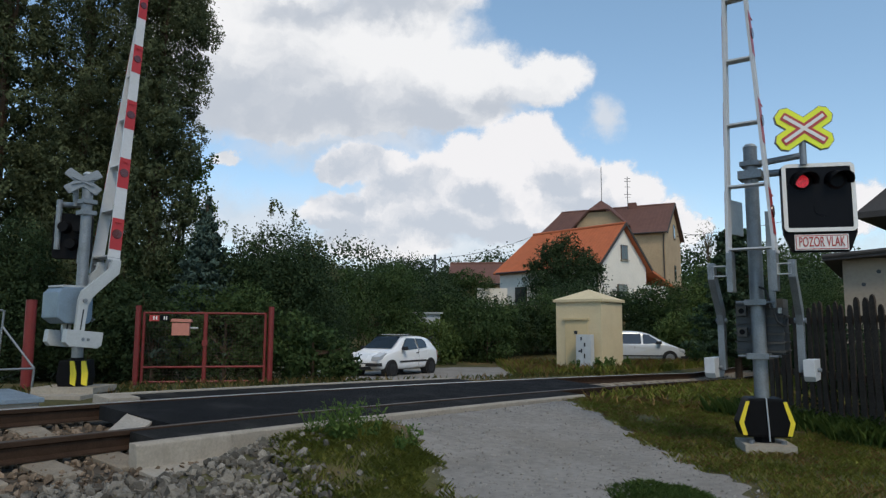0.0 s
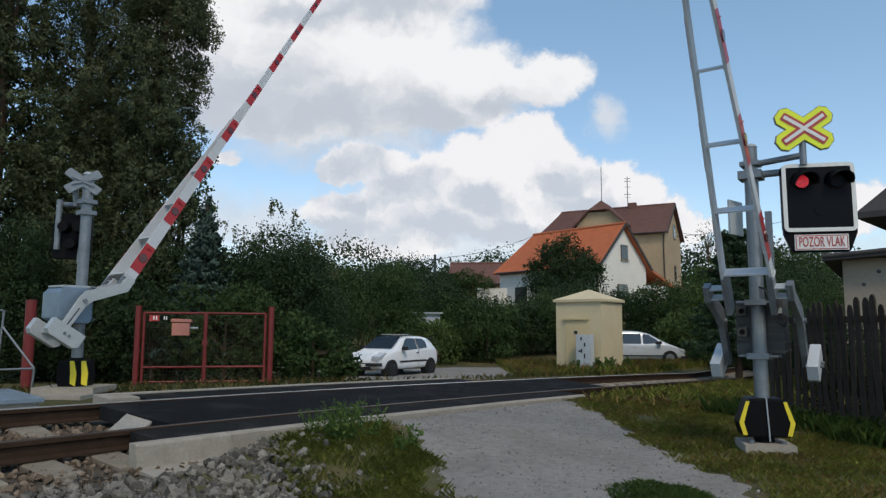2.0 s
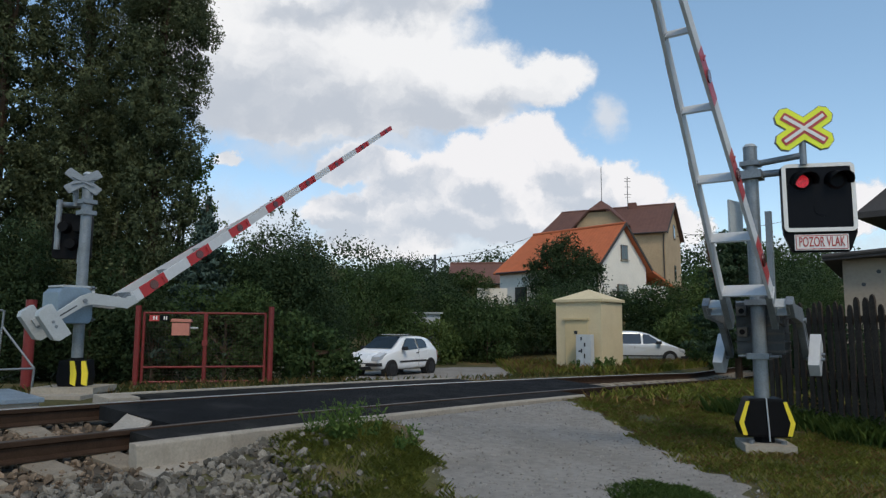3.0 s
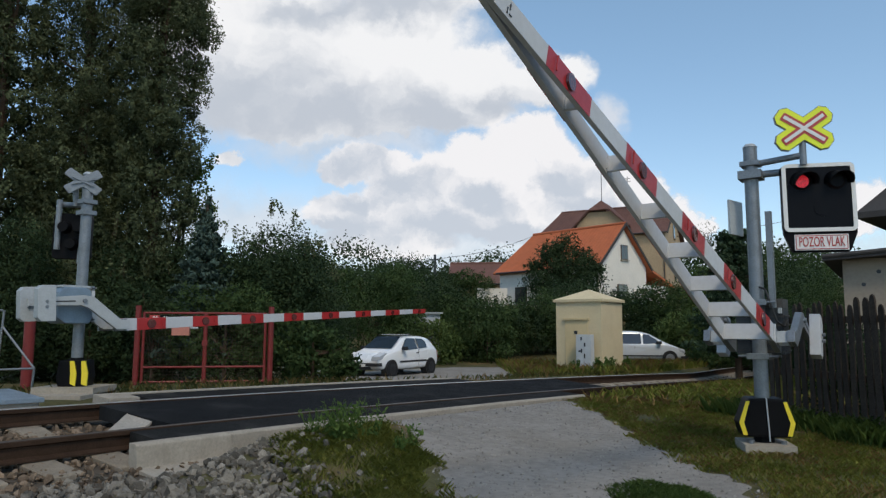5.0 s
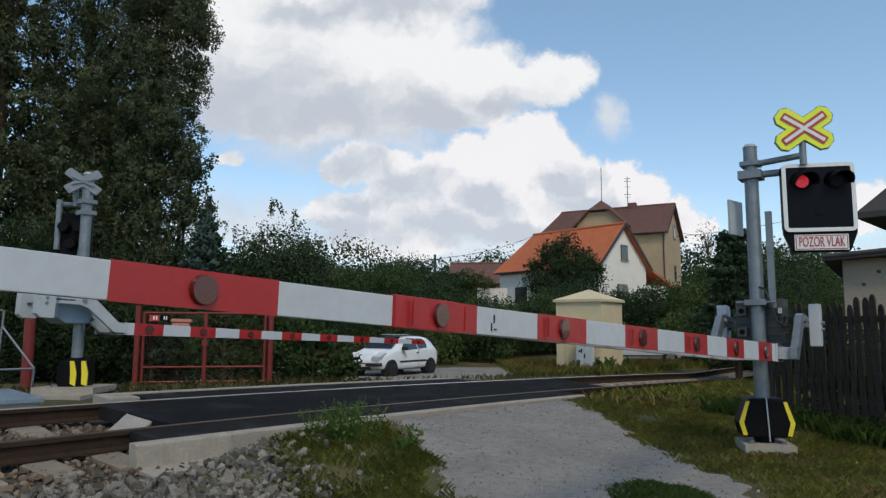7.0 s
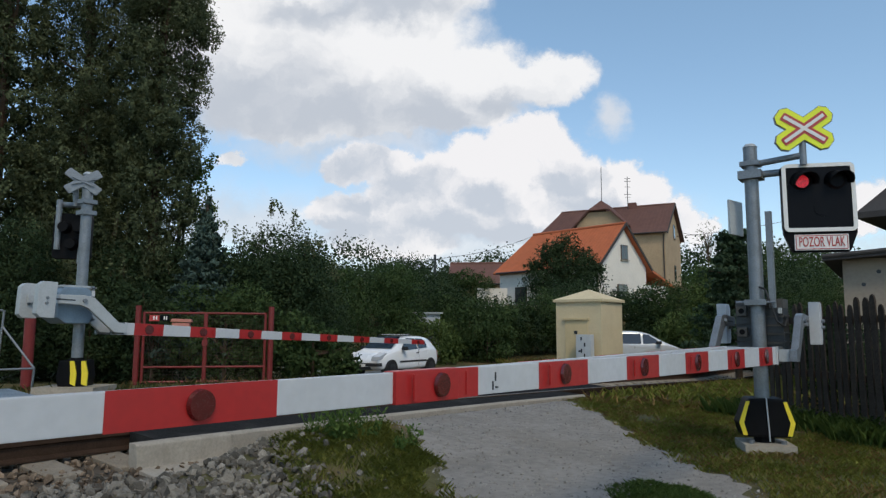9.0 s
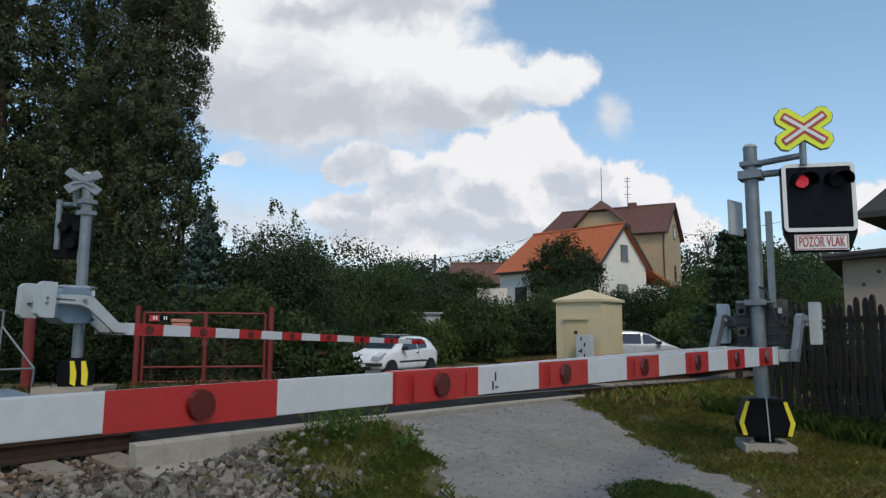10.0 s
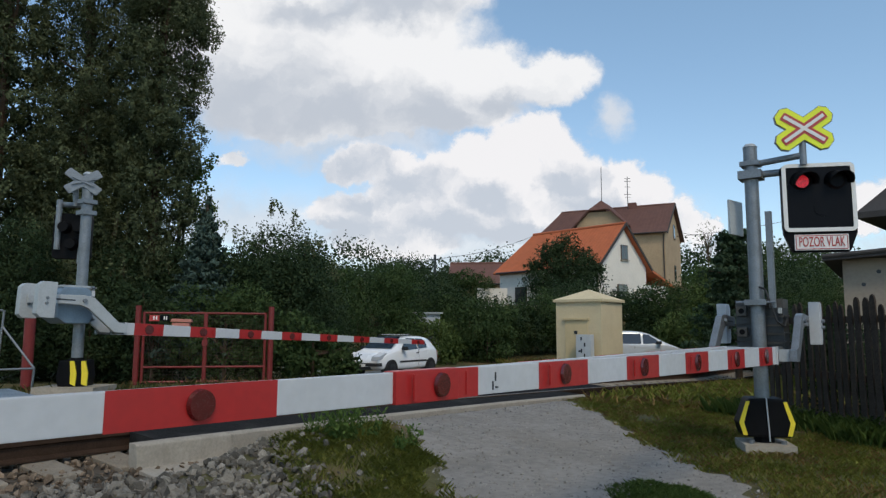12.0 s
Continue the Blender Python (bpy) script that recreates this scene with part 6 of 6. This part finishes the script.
# ---- clouds: a far backdrop that drifts ----
def cloud_material():
    m = bpy.data.materials.new("cloud")
    m.use_nodes = True
    n, l = m.node_tree.nodes, m.node_tree.links
    n.clear()
    co = n.new("ShaderNodeTexCoord")

    def math_(op, a, b=None, c=None):
        q = n.new("ShaderNodeMath")
        q.operation = op
        for i, v in enumerate((a, b, c)):
            if v is None:
                continue
            if isinstance(v, (int, float)):
                q.inputs[i].default_value = v
            else:
                l.new(v, q.inputs[i])
        return q.outputs[0]

    def dot(v):
        q = n.new("ShaderNodeVectorMath")
        q.operation = "DOT_PRODUCT"
        q.inputs[1].default_value = v
        l.new(co.outputs["Object"], q.inputs[0])
        return q.outputs["Value"]
    d = dot((0, 0.9932, 0.1163))
    u, v = math_("DIVIDE", dot((1, 0, 0)), d), math_("DIVIDE", dot((0, -0.1163, 0.9932)), d)
    cb = n.new("ShaderNodeCombineXYZ")
    l.new(u, cb.inputs[0])
    l.new(v, cb.inputs[1])
    def vec(op, a, b):
        q = n.new("ShaderNodeVectorMath")
        q.operation = op
        l.new(a, q.inputs[0])
        if isinstance(b, tuple):
            q.inputs[1].default_value = b
        else:
            l.new(b, q.inputs[1])
        return q.outputs[0]

    def noisy(at, scale, detail, rough=0.55):
        t = n.new("ShaderNodeTexNoise")
        t.inputs["Scale"].default_value, t.inputs["Detail"].default_value, t.inputs["Roughness"].default_value = scale, detail, rough
        l.new(at, t.inputs["Vector"])
        return t

    def ramp(x, a, b, lo=0.0, hi=1.0):
        q = n.new("ShaderNodeMapRange")
        q.interpolation_type = "SMOOTHSTEP"
        for i, t in (("From Min", a), ("From Max", b), ("To Min", lo), ("To Max", hi)):
            q.inputs[i].default_value = t
        l.new(x, q.inputs["Value"])
        return q.outputs[0]

    def warped(scale, amount, rough):
        """The view's tangents, pushed about by billows."""
        w = noisy(cb.outputs[0], scale, 8, rough)
        return vec("ADD", cb.outputs[0], vec("MULTIPLY", vec("SUBTRACT", w.outputs["Color"], (0.5, 0.5, 0.5)), (amount, amount * 0.85, 0)))

    def field(at, blobs):
        acc = None
        for cx, cy, rx, ry in blobs:
            k = vec("MULTIPLY", vec("SUBTRACT", at, (cx, cy, 0)), (1 / rx, 1 / ry, 0))
            le = n.new("ShaderNodeVectorMath")
            le.operation = "LENGTH"
            l.new(k, le.inputs[0])
            f = math_("SUBTRACT", 1.0, le.outputs["Value"])
            acc = f if acc is None else math_("SMOOTH_MAX", acc, f, 0.12)
        return acc

    def relief(at, scale, amount):
        """Light on the upper side of each billow: the density here less that a little higher up."""
        a, b = noisy(at, scale, 5, 0.55), noisy(vec("ADD", at, (0.012, 0.03, 0)), scale, 5, 0.55)
        return math_("MULTIPLY", math_("SUBTRACT", b.outputs["Fac"], a.outputs["Fac"]), amount)

    def blend(f, a, b):
        q = n.new("ShaderNodeMix")
        q.data_type = "RGBA"
        for sock, v in (("A", a), ("B", b)):
            if isinstance(v, tuple):
                q.inputs[sock].default_value = v
            else:
                l.new(v, q.inputs[sock])
        l.new(f, q.inputs["Factor"])
        return q.outputs["Result"]
    lit, grey = (0.89, 0.90, 0.92, 1), (0.47, 0.525, 0.61, 1)
    soft_at, crisp_at = warped(6.0, 0.18, 0.62), warped(10.0, 0.10, 0.66)
    high = field(soft_at, HIGH)
    high_a = ramp(high, -0.06, 0.34)
    high_s = ramp(math_("ADD", field(soft_at, HIGH_SHADE), relief(soft_at, 7.0, 3.0)), -0.75, 0.85, 0.0, 0.85)
    low = field(crisp_at, LOW)
    low_a = ramp(low, -0.10, 0.24, 0.0, 0.96)
    low_s = ramp(math_("ADD", field(crisp_at, LOW_SHADE), relief(crisp_at, 10.0, 3.4)), -0.55, 0.75, 0.0, 0.9)
    veil = ramp(math_("ADD", field(soft_at, VEIL), math_("MULTIPLY", noisy(cb.outputs[0], 5, 6).outputs["Fac"], 0.8)), 0.15, 1.15, 0, 0.82)
    veil_c = blend(ramp(noisy(soft_at, 6, 5).outputs["Fac"], 0.35, 0.7), (0.74, 0.765, 0.81, 1), (0.56, 0.63, 0.72, 1))
    colour = blend(high_a, veil_c, blend(high_s, lit, grey))
    colour = blend(low_a, colour, blend(low_s, (0.92, 0.905, 0.915, 1), (0.52, 0.575, 0.66, 1)))
    alpha = math_("MAXIMUM", math_("MAXIMUM", high_a, low_a), veil)
    em, tr, ms, out = n.new("ShaderNodeEmission"), n.new("ShaderNodeBsdfTransparent"), n.new("ShaderNodeMixShader"), n.new("ShaderNodeOutputMaterial")
    l.new(colour, em.inputs["Color"])
    l.new(alpha, ms.inputs[0])
    l.new(tr.outputs[0], ms.inputs[1])
    l.new(em.outputs[0], ms.inputs[2])
    l.new(ms.outputs[0], out.inputs["Surface"])
    return m


def sky_spots(rows):
    """Cloud forms in tangents of the view: centre and half-widths."""
    return [((a - 784) / 1224, (441 - b) / 1224, c / 1224, d / 1224) for a, b, c, d in rows]


HIGH = sky_spots([(440, 50, 240, 190), (640, 150, 240, 110), (690, 75, 165, 140), (730, -20, 140, 70), (850, 140, 115, 80), (945, 140, 92, 52), (420, 150, 160, 110), (600, 225, 250, 42), (800, 205, 150, 48), (395, 278, 40, 20)])
HIGH_SHADE = sky_spots([(560, 215, 270, 60), (740, 215, 170, 55), (430, 160, 120, 70), (600, 10, 150, 30), (700, 15, 100, 26), (870, 190, 90, 30)])
LOW = sky_spots([(635, 290, 74, 36), (600, 302, 50, 30), (690, 305, 62, 42), (775, 312, 58, 54), (830, 285, 62, 57), (890, 265, 62, 64), (940, 240, 54, 57), (975, 270, 57, 57), (1015, 320, 62, 57), (1085, 330, 44, 48), (1130, 350, 57, 42), (1195, 385, 47, 36), (1230, 405, 32, 30), (880, 360, 170, 85), (1040, 390, 150, 60), (730, 370, 120, 60), (610, 375, 90, 40), (680, 425, 140, 38), (1540, 350, 62, 44), (1500, 385, 62, 32)])
LOW_SHADE = sky_spots([(618, 306, 84, 38), (690, 335, 90, 32), (640, 355, 100, 22), (745, 395, 130, 34), (600, 405, 100, 28), (860, 350, 75, 26), (985, 330, 60, 26), (1030, 370, 95, 28), (900, 415, 170, 28), (1130, 385, 75, 20)])
VEIL = sky_spots([(820, 420, 460, 110), (440, 410, 200, 80), (1350, 450, 320, 50), (620, 255, 220, 40), (1062, 213, 42, 42)])
R = 2400.0
bm = bmesh.new()
rows_ = []
for j in range(17):
    el = radians(-4 + 42 * j / 16)
    rows_.append([bm.verts.new((R * math.cos(el) * math.sin(a), R * math.cos(el) * math.cos(a), R * math.sin(el))) for a in (radians(-48 + 96 * i / 32) for i in range(33))])
for j in range(16):
    for i in range(32):
        bm.faces.new((rows_[j][i], rows_[j][i + 1], rows_[j + 1][i + 1], rows_[j + 1][i]))
clouds = tagged(new("backdrop", mesh_of("backdrop", bm, cloud_material(), True)), "white summer cumulus clouds drifting across a blue sky", "clouds", kind="structure")


# ---- what moves ----
NEAR_ANGLES = [(0, 90.1), (0.5, 89.9), (0.9, 88.2), (1.2, 83.5), (1.5, 76.3), (1.8, 66.6), (2.0, 61.0), (2.5, 52.0), (3.0, 45.6), (3.2, 42.3), (4.0, 31.0), (4.8, 20.1), (5.0, 17.3), (5.5, 11.7), (6.0, 7.45), (6.5, 5.3), (7.0, 2.8), (7.2, 1.85), (7.6, 0.65), (8.0, 0.42), (8.8, 0.42), (12, 0.42)]
FAR_ANGLES = [(0, 84.6), (0.5, 84.13), (0.8, 83.2), (1.0, 81.7), (1.2, 78.89), (1.5, 71.59), (1.8, 63.81), (2.0, 57.0), (2.3, 49.62), (2.5, 44.6), (2.8, 38.29), (3.2, 30.41), (4.0, 16.02), (4.5, 7.97), (4.8, 4.0), (5.0, 2.96), (5.3, 1.61), (5.6, 0.27), (6.0, -0.99), (6.4, -2.03), (6.6, -2.28), (12, -2.28)]


def flap_rows(x, on, off_, period=0.994):
    """A lamp disc that shows its glowing side from on to off_ in every period, and its black side else."""
    rows, k = [], -1
    while True:
        for t, a, b in ((on + k * period, 180, 0), (off_ + k * period, 0, 180)):
            for d, f in ((-0.05, 0.0), (-0.017, 0.33), (0.017, 0.67), (0.05, 1.0)):
                rows.append((t + d, a + (b - a) * f))
        k += 1
        if rows[-1][0] > 12.2:
            break
    ts_, as_ = zip(*rows)
    keep = [(0.0, float(np.interp(0, ts_, as_)))] + [r for r in rows if 0.02 < r[0] < 11.98] + [(12.0, float(np.interp(12, ts_, as_)))]
    return [(t, pose(x, -0.03, 0.165, 0, 0, a)) for t, a in keep]


def motions():
    walk(near_boom, [(t, pose(*NEAR_PIVOT, 0, -a, 0.24)) for t, a in NEAR_ANGLES])
    walk(far_boom, [(t, pose(*FAR_PIVOT, 0, -a, -6.04)) for t, a in FAR_ANGLES])
    walk(LAMPS[0][0], flap_rows(LAMPS[0][1], 0.93, 1.38))
    walk(LAMPS[1][0], flap_rows(LAMPS[1][1], 0.46, 0.88))
    walk(clouds, [(0, pose(0, 0, 0)), (12, pose(0, 0, 0, 0, 0, -0.62))])


motions()
